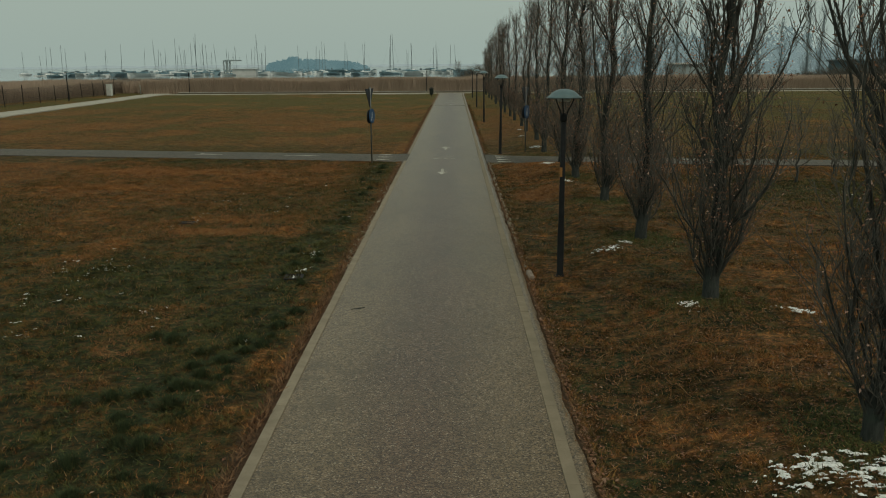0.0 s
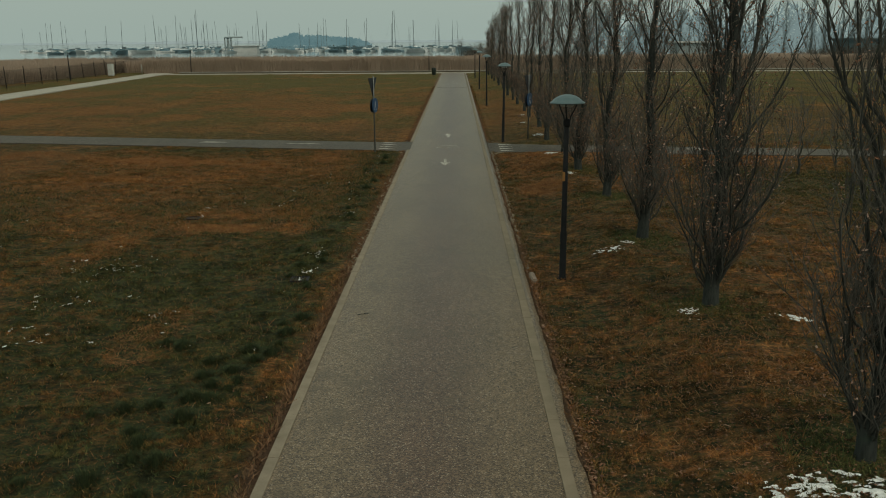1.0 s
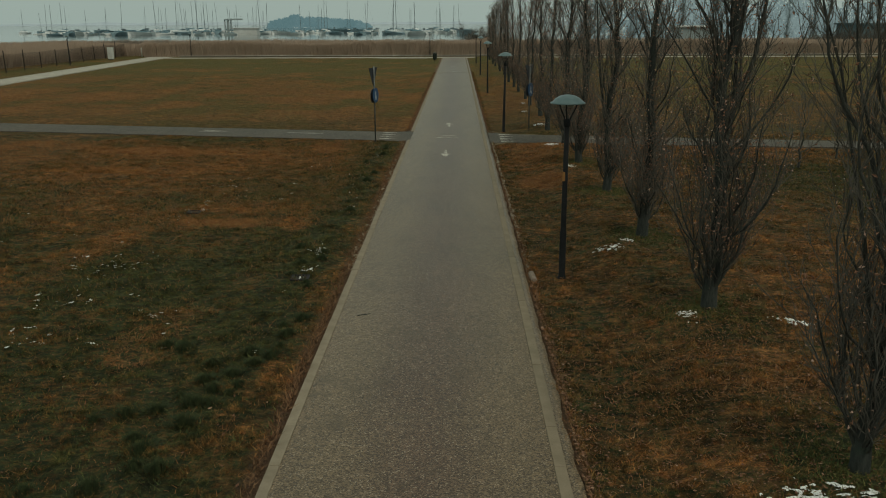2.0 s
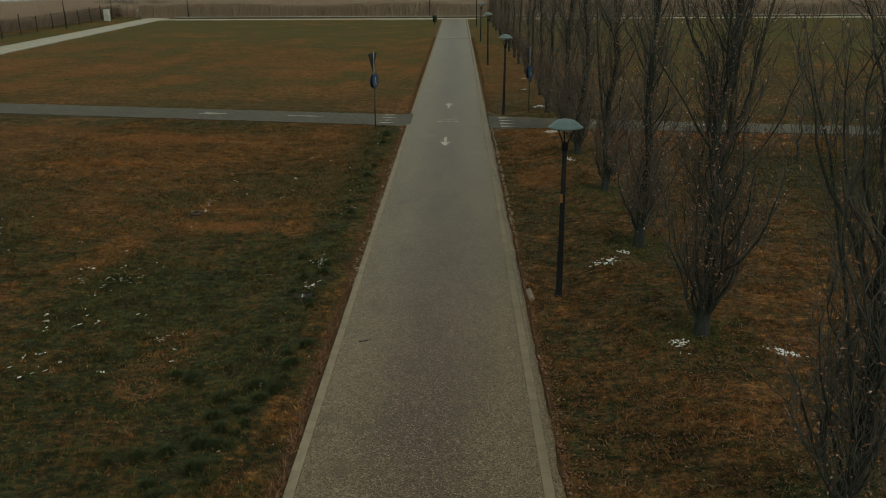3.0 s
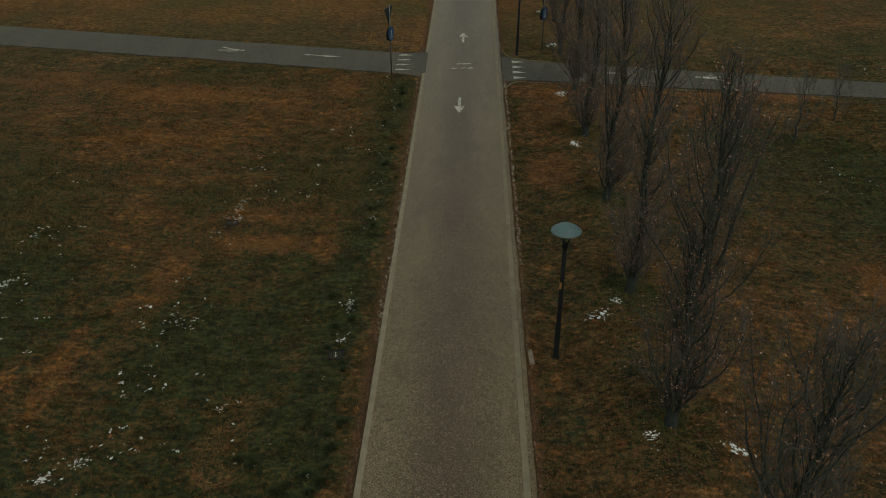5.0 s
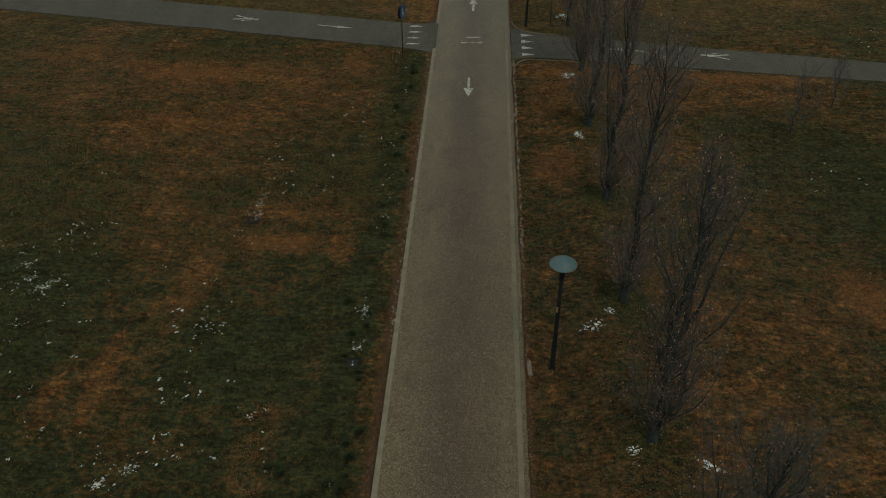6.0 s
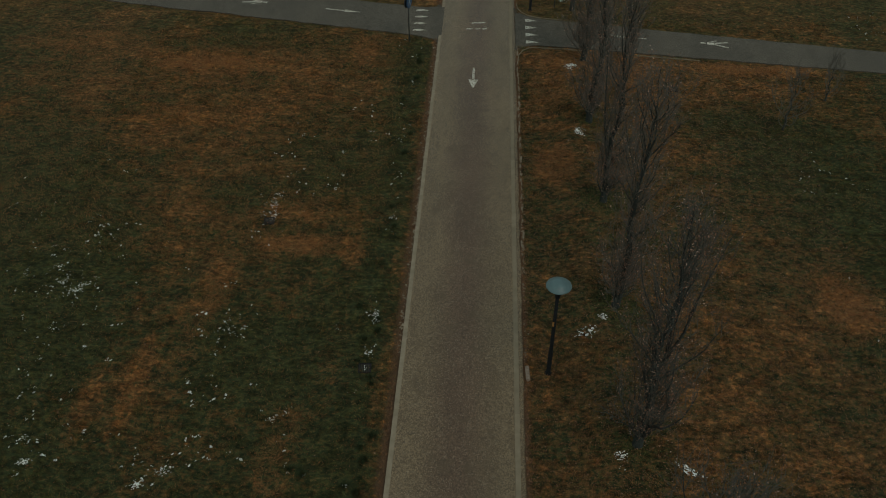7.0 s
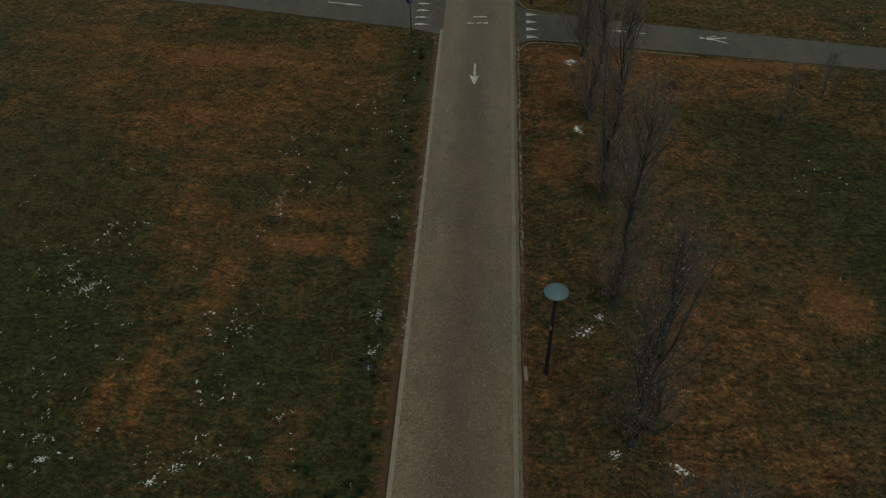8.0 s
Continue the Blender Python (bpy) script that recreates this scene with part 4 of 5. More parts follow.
# ---- drains and stones by the path ----
def drain(x, y, turn, label, size=0.42):
    thing = tagged(new("drain_grate"), label, "drain")
    z = float(height(x, y))
    for sx, sy, w, d in ((0, 0.5, 1.0, 0.05), (0, -0.5, 1.0, 0.05), (0.5, 0, 0.05, 0.9), (-0.5, 0, 0.05, 0.9)):
        part("rim", box(bmesh.new(), (sx * size, sy * size, 0.012), (w * size + 0.01, d * size, 0.03)), IRON, thing)
    part("pit", box(bmesh.new(), (0, 0, -0.02), (size * 0.98, size * 0.98, 0.02)), PLINTH, thing)
    for k in range(6):
        part("bar", box(bmesh.new(), ((k - 2.5) * size * 0.155, 0, 0.012), (0.022, size * 0.95, 0.02), bevel=0.004), IRON, thing)
    thing.matrix_basis = pose(x, y, z + 0.012, 0, 0, turn)


drain(-2.72, 17.41, 3, "cast-iron drain grate half hidden in the verge grass", 0.34)
drain(-6.94, 24.07, 5, "dark sunken drain in the meadow ringed with old snow", 0.34)
drain(8.42, 33.22, 8, "dark iron drain cover on the lawn", 0.45)


def stray_stone():
    bm = box(bmesh.new(), (0, 0, 0.02), (0.11, 0.52, 0.10), bevel=0.02)
    for v in bm.verts:
        v.co += noise.noise_vector(v.co * 9) * 0.012
    ob = part("stray_kerb_stone", bm, GRAVEL)
    ob.matrix_basis = pose(1.99, 17.42, 0.02, 2, 3, 4)
    tagged(ob, "loose pale concrete kerb stone lying at the path edge", "stone")


stray_stone()


# ---- old snow ----
def snow_patch(x, y, rx, ry, seed, cover=0.5, turn=0.0, cell=0.013, label="patch of melting old snow on the grass", rise=0.024, grain=1.0):
    """A ragged crust of snow: cells of a fine grid where the noise is high enough."""
    nx, ny = int(2 * rx / cell), int(2 * ry / cell)
    c, s = math.cos(radians(turn)), math.sin(radians(turn))
    verts, faces, index = [], [], {}
    off = Vector((seed * 7.3, seed * 3.1, 0))

    def level(i, j):
        u, v = (i / nx - 0.5) * 2, (j / ny - 0.5) * 2
        p = Vector((u * rx, v * ry, 0))
        q = noise.fractal(Vector((p.x * 15, p.y * 26, 0)) * grain + off, 0.6, 2.0, 5) * 1.0 + noise.noise(p * 3.5 + off) * 0.55 - 0.30
        return q + cover - (u * u + v * v) * 0.75

    lev = [[level(i, j) for j in range(ny + 1)] for i in range(nx + 1)]

    def vert(i, j):
        if (i, j) not in index:
            u, v = (i / nx - 0.5) * 2 * rx, (j / ny - 0.5) * 2 * ry
            px, py = x + u * c - v * s, y + u * s + v * c
            index[i, j] = len(verts)
            jit = noise.noise_vector(Vector((i * 1.7, j * 1.3, seed))) * cell * 0.4
            verts.append((px + jit.x, py + jit.y, float(height(px, py)) + rise + max(-0.02, min(0.022, lev[i][j] * 0.03))))
        return index[i, j]

    for i in range(nx):
        for j in range(ny):
            if lev[i][j] + lev[i + 1][j] + lev[i][j + 1] + lev[i + 1][j + 1] > 0:
                faces.append((vert(i, j), vert(i + 1, j), vert(i + 1, j + 1), vert(i, j + 1)))
    if faces:
        ob = mesh_part("snow_patch", verts, faces, SNOW, smooth=True)
        tagged(ob, label, "snow", kind="stuff")


snow_patch(4.36, 14.58, 0.27, 0.22, 1, 0.22)
snow_patch(4.30, 14.22, 0.25, 0.12, 21, -0.02)
snow_patch(5.72, 14.42, 0.18, 0.09, 2, 0.22)
snow_patch(6.02, 14.25, 0.40, 0.16, 3, 0.38, -35, grain=0.6)
snow_patch(6.45, 14.05, 0.30, 0.14, 4, 0.02)
snow_patch(4.34, 19.62, 0.30, 0.18, 5, 0.22)
snow_patch(3.80, 18.95, 0.44, 0.32, 6, 0.26, grain=0.7)
snow_patch(4.33, 29.72, 0.26, 0.36, 7, 0.42, label="heap of melting old snow at a tree foot")
snow_patch(4.30, 34.85, 0.42, 0.36, 8, 0.32, label="heap of melting old snow at a tree foot")
snow_patch(4.38, 41.6, 0.36, 0.3, 9, 0.25)
snow_patch(4.2, 47.6, 0.3, 0.3, 10, 0.15)
snow_patch(4.5, 52.9, 0.25, 0.3, 11, 0.2)
snow_patch(4.40, 8.95, 0.75, 0.45, 12, 0.36, label="wide patch of melting old snow below a tree", grain=0.45)
snow_patch(3.75, 8.75, 0.55, 0.45, 13, 0.08, grain=0.6)
snow_patch(4.75, 8.35, 0.60, 0.40, 14, 0.26, grain=0.45)
snow_patch(-2.80, 13.52, 0.20, 0.07, 15, 0.25, -20)
snow_patch(-6.95, 24.35, 0.42, 0.36, 16, 0.14, label="scattered scraps of old snow round a drain", rise=0.002)
snow_patch(-7.0, 25.3, 0.35, 0.7, 17, 0.04, rise=0.0)
for k, (x, y, r) in enumerate(((-12.9, 20.6, 0.30), (-12.4, 20.2, 0.34), (-13.4, 21.2, 0.26), (-12.2, 20.5, 0.22), (-5.0, 15.6, 0.2), (-7.6, 13.8, 0.28), (-8.1, 13.4, 0.26), (-11.3, 13.9, 0.28), (-11.7, 14.6, 0.22), (-7.0, 18.7, 0.20), (-4.85, 26.1, 0.2), (-4.95, 28.4, 0.14))):
    snow_patch(x, y, r * 1.1, r * 0.75, 40 + k, 0.20, 25, label="thin lacy scrap of old snow in the grass", rise=0.002)
snow_patch(-2.72, 17.42, 0.08, 0.15, 18, 0.25, 10)
snow_patch(-2.66, 18.0, 0.18, 0.18, 19, 0.16, rise=0.02)
snow_patch(-2.62, 19.5, 0.15, 0.5, 20, 0.16, rise=0.015)


def flecks(name, spots, mat, label, category, size, flat=0.5):
    """Scattered small scraps: bent quads lying on the ground. spots: x, y, spread x, spread y, number."""
    xs, ys = [], []
    for x, y, sx, sy, n in spots:
        xs.append(x + np.random.randn(n) * sx)
        ys.append(y + np.random.randn(n) * sy)
    x, y = np.concatenate(xs), np.concatenate(ys)
    # each spot is a short broken string of scraps
    n, way = 5, rand(len(x), 0, math.pi)
    along = np.random.randn(len(x), n) * 0.085
    x = (x[:, None] + np.cos(way)[:, None] * along + np.random.randn(len(x), n) * 0.022).ravel()
    y = (y[:, None] + np.sin(way)[:, None] * along + np.random.randn(len(y), n) * 0.03).ravel()
    keep = ((x < -1.85) | (x > 1.95)) & (np.abs(y - cross_y(x)) > 1.45) & (np.random.rand(len(x)) < 0.62)
    x, y = x[keep], y[keep]
    scatter(name, x, y, mat, label, category, size, flat, 0.002)
    return x, y


def scatter(name, x, y, mat, label, category, size, flat=0.5, lift=0.02):
    n = len(x)
    z = height(x, y) + lift + 0.02 * np.random.rand(n)
    a, s = rand(n, 0, 2 * math.pi), size * (0.4 + 1.4 * np.random.rand(n) ** 3)
    w = s * rand(n, 0.3, 0.75)
    ca, sa = np.cos(a), np.sin(a)
    t1, t2 = flat * s * np.random.randn(n) * 0.5, flat * s * np.random.rand(n)
    pts = np.stack([np.stack([x - ca * s, y - sa * s, z + t1], 1), np.stack([x + sa * w, y - ca * w, z + t2], 1), np.stack([x + ca * s, y + sa * s, z - t1 * 0.5 + 0.004], 1),
                    np.stack([x - sa * w * 0.8, y + ca * w * 0.8, z + t2 * 0.7], 1)], 1).reshape(-1, 3)
    k = np.arange(n)[:, None] * 4
    tris = np.concatenate([k + np.array([[0, 1, 2]]), k + np.array([[0, 2, 3]])], 1).reshape(-1, 3)
    tagged(array_part(name, pts, tris, mat), label, category, kind="stuff")


SCRAPS = [(-13.1, 20.5, 0.95, 0.8, 60), (-12.4, 18.2, 0.3, 0.5, 8), (-7.0, 18.6, 0.5, 0.5, 26), (-7.4, 16.3, 0.2, 0.45, 9), (-5.0, 15.6, 0.12, 0.15, 4), (-7.9, 13.7, 0.6, 0.45, 20), (-11.6, 14.1, 0.6, 0.6, 22), (-12.0, 16.5, 0.5, 0.3, 8),
          (-2.6, 19.5, 0.08, 0.38, 10), (-2.66, 18.0, 0.14, 0.12, 7), (-7.0, 24.8, 0.27, 0.75, 22), (-5.4, 26.3, 0.6, 0.3, 9), (-6.8, 28.2, 0.4, 0.7, 14), (-4.1, 30.5, 0.3, 0.9, 8), (-2.75, 29.5, 0.16, 1.4, 18), (-2.6, 24.3, 0.08, 0.4, 6)]
SCRAPS += [(-12.4, 23.3, 0.4, 0.6, 16), (-15.3, 24.1, 1.0, 0.4, 8), (-13.3, 26.2, 1.4, 0.6, 6), (-2.55, 35.2, 0.12, 1.0, 9), (-3.3, 37.2, 0.15, 0.1, 3), (-8.0, 22.0, 4.0, 5.0, 34), (-12.5, 17.5, 1.6, 3.0, 30), (-6.5, 14.5, 2.0, 1.6, 14), (13.2, 27.3, 0.8, 0.7, 16), (18.9, 40.1, 0.6, 0.8, 22), (7, 26, 4, 9, 10)]
snow_x, snow_y = flecks("snow_scraps", [(x, y, rx * 1.1, ry * 1.1, n) for x, y, rx, ry, n in SCRAPS], SNOW, "small scraps of old snow scattered in the grass", "snow", 0.038, 0.03)


# ---- grass, leaves ----
def grass(name, x, y, tall, mat, label, lean=0.5, width=0.011):
    n = len(x)
    z = height(x, y) - 0.01
    a, h = rand(n, 0, 2 * math.pi), tall * rand(n, 0.5, 1.2)
    w = width * rand(n, 0.7, 1.4)
    lx, ly = np.random.randn(n) * h * lean, np.random.randn(n) * h * lean
    pts = np.stack([np.stack([x - np.cos(a) * w, y - np.sin(a) * w, z], 1), np.stack([x + np.cos(a) * w, y + np.sin(a) * w, z], 1), np.stack([x + lx, y + ly, z + h], 1)], 1).reshape(-1, 3)
    tagged(array_part(name, pts, np.arange(3 * n).reshape(-1, 3), mat), label, "grass", kind="stuff")


def lawn_points(n, x0, x1, y0, y1, power=1.0):
    x = rand(n, x0, x1)
    y = y0 + (y1 - y0) * np.random.rand(n) ** power
    keep = ((x < -1.76) | (x > 1.90)) & (np.abs(y - cross_y(x)) > 1.40)
    return x[keep], y[keep]


def tufted(x, y, n, r):
    """Gathers n blades round each tuft."""
    return np.repeat(x, n) + np.random.randn(len(x) * n) * r, np.repeat(y, n) + np.random.randn(len(x) * n) * r


gx, gy = lawn_points(17000, -15, 17, -1, 40, 1.2)
gx, gy = tufted(gx, gy, 5, 0.10)
gx, gy = tufted(gx, gy, 10, 0.04)
keep = ((gx < -1.76) | (gx > 1.90)) & (np.abs(gy - cross_y(gx)) > 1.36)
gx, gy = gx[keep], gy[keep]
grass("meadow_grass", gx, gy, 0.070, BLADES, "short tufted brown and olive winter grass", 1.0, 0.0060)
gx, gy = lawn_points(40000, -32, 34, 30, 85, 2.2)
gx, gy = tufted(gx, gy, 6, 0.07)
grass("meadow_grass", gx, gy, 0.048, BLADES, "short tufted brown and olive winter grass", 0.9, 0.010)
# longer grass that half hides the scraps of snow
gx, gy = tufted(snow_x, snow_y, 18, 0.065)
grass("meadow_grass", gx, gy, 0.078, BLADES, "longer winter grass standing round the scraps of snow", 0.35, 0.0065)
# dry straw and fresh green blades among the turf
gx, gy = lawn_points(15000, -18, 18, -1, 38, 1.1)
gx, gy = tufted(gx, gy, 12, 0.16)
grass("dry_straw", gx, gy, 0.062, STRAW, "thin dead straw standing in the winter grass", 0.85, 0.0050)
gx, gy = lawn_points(7000, -20, -3, 22, 38)
gx, gy = tufted(gx, gy, 12, 0.16)
grass("dry_straw", gx, gy, 0.075, STRAW, "thin dead straw standing in the winter grass", 0.6, 0.0055)
sx, sy = [], []
for x, y, rx, ry, amount in RUST_SPOTS:
    if y < 38 and 0.7 < rx < 4:
        k = int((210 if amount >= 0.9 else 120) * rx * ry * amount)
        sx.append(x + np.random.randn(k) * rx * 0.42)
        sy.append(y + np.random.randn(k) * ry * 0.42)
gx, gy = tufted(np.concatenate(sx), np.concatenate(sy), 12, 0.07)
keep = ((gx < -1.80) | (gx > 1.94)) & (np.abs(gy - cross_y(gx)) > 1.40)
grass("dry_straw", gx[keep], gy[keep], 0.060, STRAW, "matted patches of bright dry straw", 1.5, 0.0065)
feet = [(4.8, y) for y in (9.65, 14.95, 20.1, 25.3, 30.5)]
gx, gy = tufted(np.array([x for x, y in feet]), np.array([y for x, y in feet]), 260, 0.42)
gx, gy = tufted(gx, gy, 8, 0.04)
grass("green_blades", gx, gy, 0.080, FRESH, "fresh green grass round the tree feet", 0.9, 0.0065)
gx, gy = lawn_points(4200, -16, -1.8, 4, 27, 1.1)
gx, gy = tufted(gx, gy, 10, 0.10)
grass("green_blades", gx, gy, 0.065, FRESH, "fresh green blades among the winter grass", 1.0, 0.0065)
# longer fringe that hangs over the edges of the cycle path
n = 26000
side = np.where(np.random.rand(n) < 0.5, -1.80 - np.abs(np.random.randn(n)) * 0.09, 1.93 + np.abs(np.random.randn(n)) * 0.09)
fy = rand(n, 3, 90)
keep = np.abs(fy - cross_y(side)) > 1.6
grass("verge_grass", side[keep], fy[keep], 0.085, BLADES, "ragged dry grass fringe along the path edge", 0.8, 0.010)

# round dark green tussocks in the verge on the meadow side
def tussocks(spots, rnd):
    """Domes of long blades that spring from one root and arch outwards."""
    pts = []
    for x, y, r in spots:
        n = int(620 * min(1.0, r / 0.25))
        a, reach, w = rand(n, 0, 2 * math.pi), r * np.abs(np.random.randn(n)) * 0.62, rand(n, 0.004, 0.008)
        rx, ry = x + np.cos(a) * reach * 0.7, y + np.sin(a) * reach * 0.7 * rnd.uniform(0.8, 1.1)
        tip = 0.05 + 0.30 * r * np.exp(-(reach / r) ** 2 * 1.5) * rand(n, 0.5, 1.3)
        g = height(rx, ry) - 0.01
        root_a, root_b = np.stack([rx - np.sin(a) * w, ry + np.cos(a) * w, g], 1), np.stack([rx + np.sin(a) * w, ry - np.cos(a) * w, g], 1)
        pts.append(np.stack([root_a, root_b, np.stack([x + np.cos(a + 0.3 * np.random.randn(n)) * reach, y + np.sin(a + 0.3 * np.random.randn(n)) * reach, g + tip], 1)], 1).reshape(-1, 3))
    v = np.concatenate(pts)
    tagged(array_part("grass_clump", v, np.arange(len(v)).reshape(-1, 3), TUFT_DARK), "round dark green grass tussocks along the verge", "grass", kind="stuff")


rnd = random.Random(31)
clumps = [(-2.25, 15.05, 0.25), (-2.5, 14.7, 0.17), (-2.38, 14.25, 0.22), (-2.42, 13.35, 0.24), (-2.78, 13.5, 0.28), (-2.62, 13.05, 0.2), (-2.85, 12.65, 0.25), (-3.25, 12.55, 0.24), (-3.2, 11.75, 0.33), (-3.1, 11.1, 0.35), (-3.0, 9.9, 0.3), (-3.4, 10.4, 0.3),
          (-2.46, 16.85, 0.2), (-2.5, 18.9, 0.22), (-2.55, 17.1, 0.16), (-2.5, 23.84, 0.22), (-2.5, 28.3, 0.3), (-2.4, 29.6, 0.25), (-2.45, 34.0, 0.25), (-2.45, 35.4, 0.25), (-2.5, 36.0, 0.2), (-4.0, 11.5, 0.3), (-3.7, 9.6, 0.35)]
clumps += [(-2.75 + rnd.gauss(0, 0.4), rnd.uniform(8, 37), rnd.uniform(0.1, 0.22)) for _ in range(16)]
clumps += [(-2.9 - abs(rnd.gauss(0, 0.9)), rnd.uniform(8, 14), rnd.uniform(0.12, 0.28)) for _ in range(16)]
tussocks(clumps, rnd)

gx, gy = lawn_points(200000, 1.9, 13, -2, 60, 1.35)
scatter("fallen_leaves", gx, gy, LITTER, "brown fallen leaves strewn under the trees", "leaves", 0.017, 0.3)
gx, gy = lawn_points(5000, -16, -1.8, 5, 38, 1.1)
scatter("fallen_leaves", gx, gy, LITTER, "scattered brown leaf scraps in the meadow", "leaves", 0.020)
n = 9000
ex = 1.90 + np.abs(np.random.randn(n)) * 0.10
ey = rand(n, 4, 62)
keep = np.abs(ey - cross_y(ex)) > 1.9
scatter("fallen_leaves", ex[keep], ey[keep], LITTER, "drift of dead leaves along the path edge", "leaves", 0.021)


n = 700
rx = np.where(np.random.rand(n) < 0.4, 1.93 + np.abs(np.random.randn(n)) * 0.05, -1.755 - np.abs(np.random.randn(n)) * 0.06)
ry = rand(n, 18, 37.4)
keep = np.abs(ry - cross_y(rx)) > 1.5
scatter("edge_rubble", rx[keep], ry[keep], KERB, "pale crumbled concrete bits along the path edge", "rubble", 0.042, 0.9)


def broken_edging():
    """Short worn stones of an older edging, half sunk in the verge."""
    line = tagged(new("old_edging"), "broken pale edging stones half sunk in the verge", "kerb", kind="structure")
    r = random.Random(64)
    y = 23.0
    while y < 36.3:
        long = r.uniform(0.14, 0.42)
        bm = box(bmesh.new(), (0, 0, 0), (r.uniform(0.04, 0.07), long, 0.09), bevel=0.012)
        for v in bm.verts:
            v.co += noise.noise_vector(v.co * 8 + Vector((y, 0, 0))) * 0.012
        ob = part("edging_stone", bm, KERB, line)
        ob.matrix_basis = pose(1.965 + 0.02 * r.gauss(0, 1), y + long / 2, 0.005 + r.uniform(-0.01, 0.012), r.uniform(-3, 3), r.uniform(-6, 6), r.uniform(-5, 5))
        y += long + r.choice((0.03, 0.08, 0.25, 0.5)) * r.uniform(0.6, 1.4)


broken_edging()


def stick():
    tube = Tubes()
    tube.add([Vector((-1.29, 15.12, 0.034)), Vector((-1.22, 15.15, 0.040)), Vector((-1.15, 15.17, 0.036)), Vector((-1.07, 15.24, 0.035))], [0.006, 0.007, 0.006, 0.004], 6)
    tube.add([Vector((-1.19, 15.16, 0.038)), Vector((-1.14, 15.22, 0.040))], [0.005, 0.003], 5)
    tagged(mesh_part("stick", tube.v, tube.f, BARK), "thin dark fallen twig lying on the asphalt", "twig")


stick()


def corner_edging(name, pts, label):
    """A low rounded concrete edging along a curve."""
    tube = Tubes()
    tube.add([Vector((x, y, float(height(x, y)) + 0.02)) for x, y in pts], [0.026] * len(pts), 6)
    tagged(mesh_part(name, tube.v, tube.f, KERB_OLD), label, "kerb", kind="structure")


corner_edging("kerb_corner_1", [(1.98, 35.6), (2.02, 36.2), (2.2, 36.65), (2.55, 36.95), (3.1, 37.03), (4.2, 36.95), (5.2, 36.80)], "curved pale concrete edging at the crossing")
corner_edging("kerb_corner_2", [(1.98, 41.5), (2.02, 41.0), (2.2, 40.6), (2.55, 40.32), (3.1, 40.1), (4.2, 39.9)], "curved pale concrete edging at the crossing")
corner_edging("kerb_corner_3", [(7.4, 36.5), (8.6, 36.35), (10.2, 36.15)], "pale concrete edging beside the side path")

# broken dark asphalt where the side paths meet the cycle path
for sx, y0, y1 in ((1.93, 36.6, 41.0), (-1.80, 37.4, 41.4)):
    n = 320
    scatter("broken_asphalt", sx + np.random.randn(n) * 0.07, rand(n, y0, y1), PLINTH, "dark broken asphalt along the joint of the paths", "asphalt", 0.06, 0.25, 0.012)


# ---- marina and far shore ----
def boat(kind):
    thing = tagged(new("sailboat"), ("moored white sailing boat with bare mast", "moored sailing boat under a dark cover", "moored blue-hulled sailing boat with bare mast")[kind], "sailboat", group="boats in the marina")
    long, wide, deep = (8.4, 7.2, 9.4)[kind], 2.7, 0.75
    bm = bmesh.new()
    rings = []
    for i in range(9):
        t = i / 8
        half = wide / 2 * (0.75 + 0.25 * math.sin(min(1, t * 1.6) * math.pi / 2)) * (1 - max(0, (t - 0.45) / 0.55) ** 2.2) + 0.02
        x = (t - 0.5) * long
        sheer = deep + 0.35 * t * t
        rings.append([bm.verts.new(p) for p in ((x, -half, sheer), (x, -half * 0.9, 0.35), (x, -half * 0.25, -0.25), (x, half * 0.25, -0.25), (x, half * 0.9, 0.35), (x, half, sheer))])
    for a, b in zip(rings, rings[1:]):
        for k in range(6):
            bm.faces.new((a[k], a[(k + 1) % 6], b[(k + 1) % 6], b[k]))
    bm.faces.new(rings[0])
    bm.faces.new(rings[-1][::-1])
    bmesh.ops.recalc_face_normals(bm, faces=bm.faces[:])
    part("hull", bm, (HULL, HULL, HULL_BLUE)[kind], thing)
    part("cabin", box(bmesh.new(), (0.2, 0, deep + 0.22), (long * 0.4, wide * 0.6, 0.5), bevel=0.15), (HULL, COVER, HULL)[kind], thing)
    tall = (10.4, 9.0, 11.2)[kind]
    v, f = lathe([(0.085, deep), (0.06, tall * 0.7), (0.04, tall)], 6, (long * 0.06, 0))
    mesh_part("mast", v, f, SPAR, thing)
    bm = box(bmesh.new(), (-long * 0.15, 0, deep + 0.85), (long * 0.28, 0.2, 0.2), bevel=0.07)
    part("boom", bm, COVER, thing, "boom with a furled sail cover")
    t = Tubes()
    top = Vector((long * 0.06, 0, tall * 0.97))
    for p in ((long * 0.5, 0, deep + 0.35), (-long * 0.5, 0, deep)):
        t.add([top, Vector(p)], [0.006, 0.006], 3)
    mesh_part("rigging", t.v, t.f, SPAR, thing)
    return thing


boats = [boat(0), boat(1), boat(2)]


def bearing(px, d):
    """Where a far thing stands on the bearing px (a share of the view's width) at the distance d ahead."""
    return 0.5 + px * d


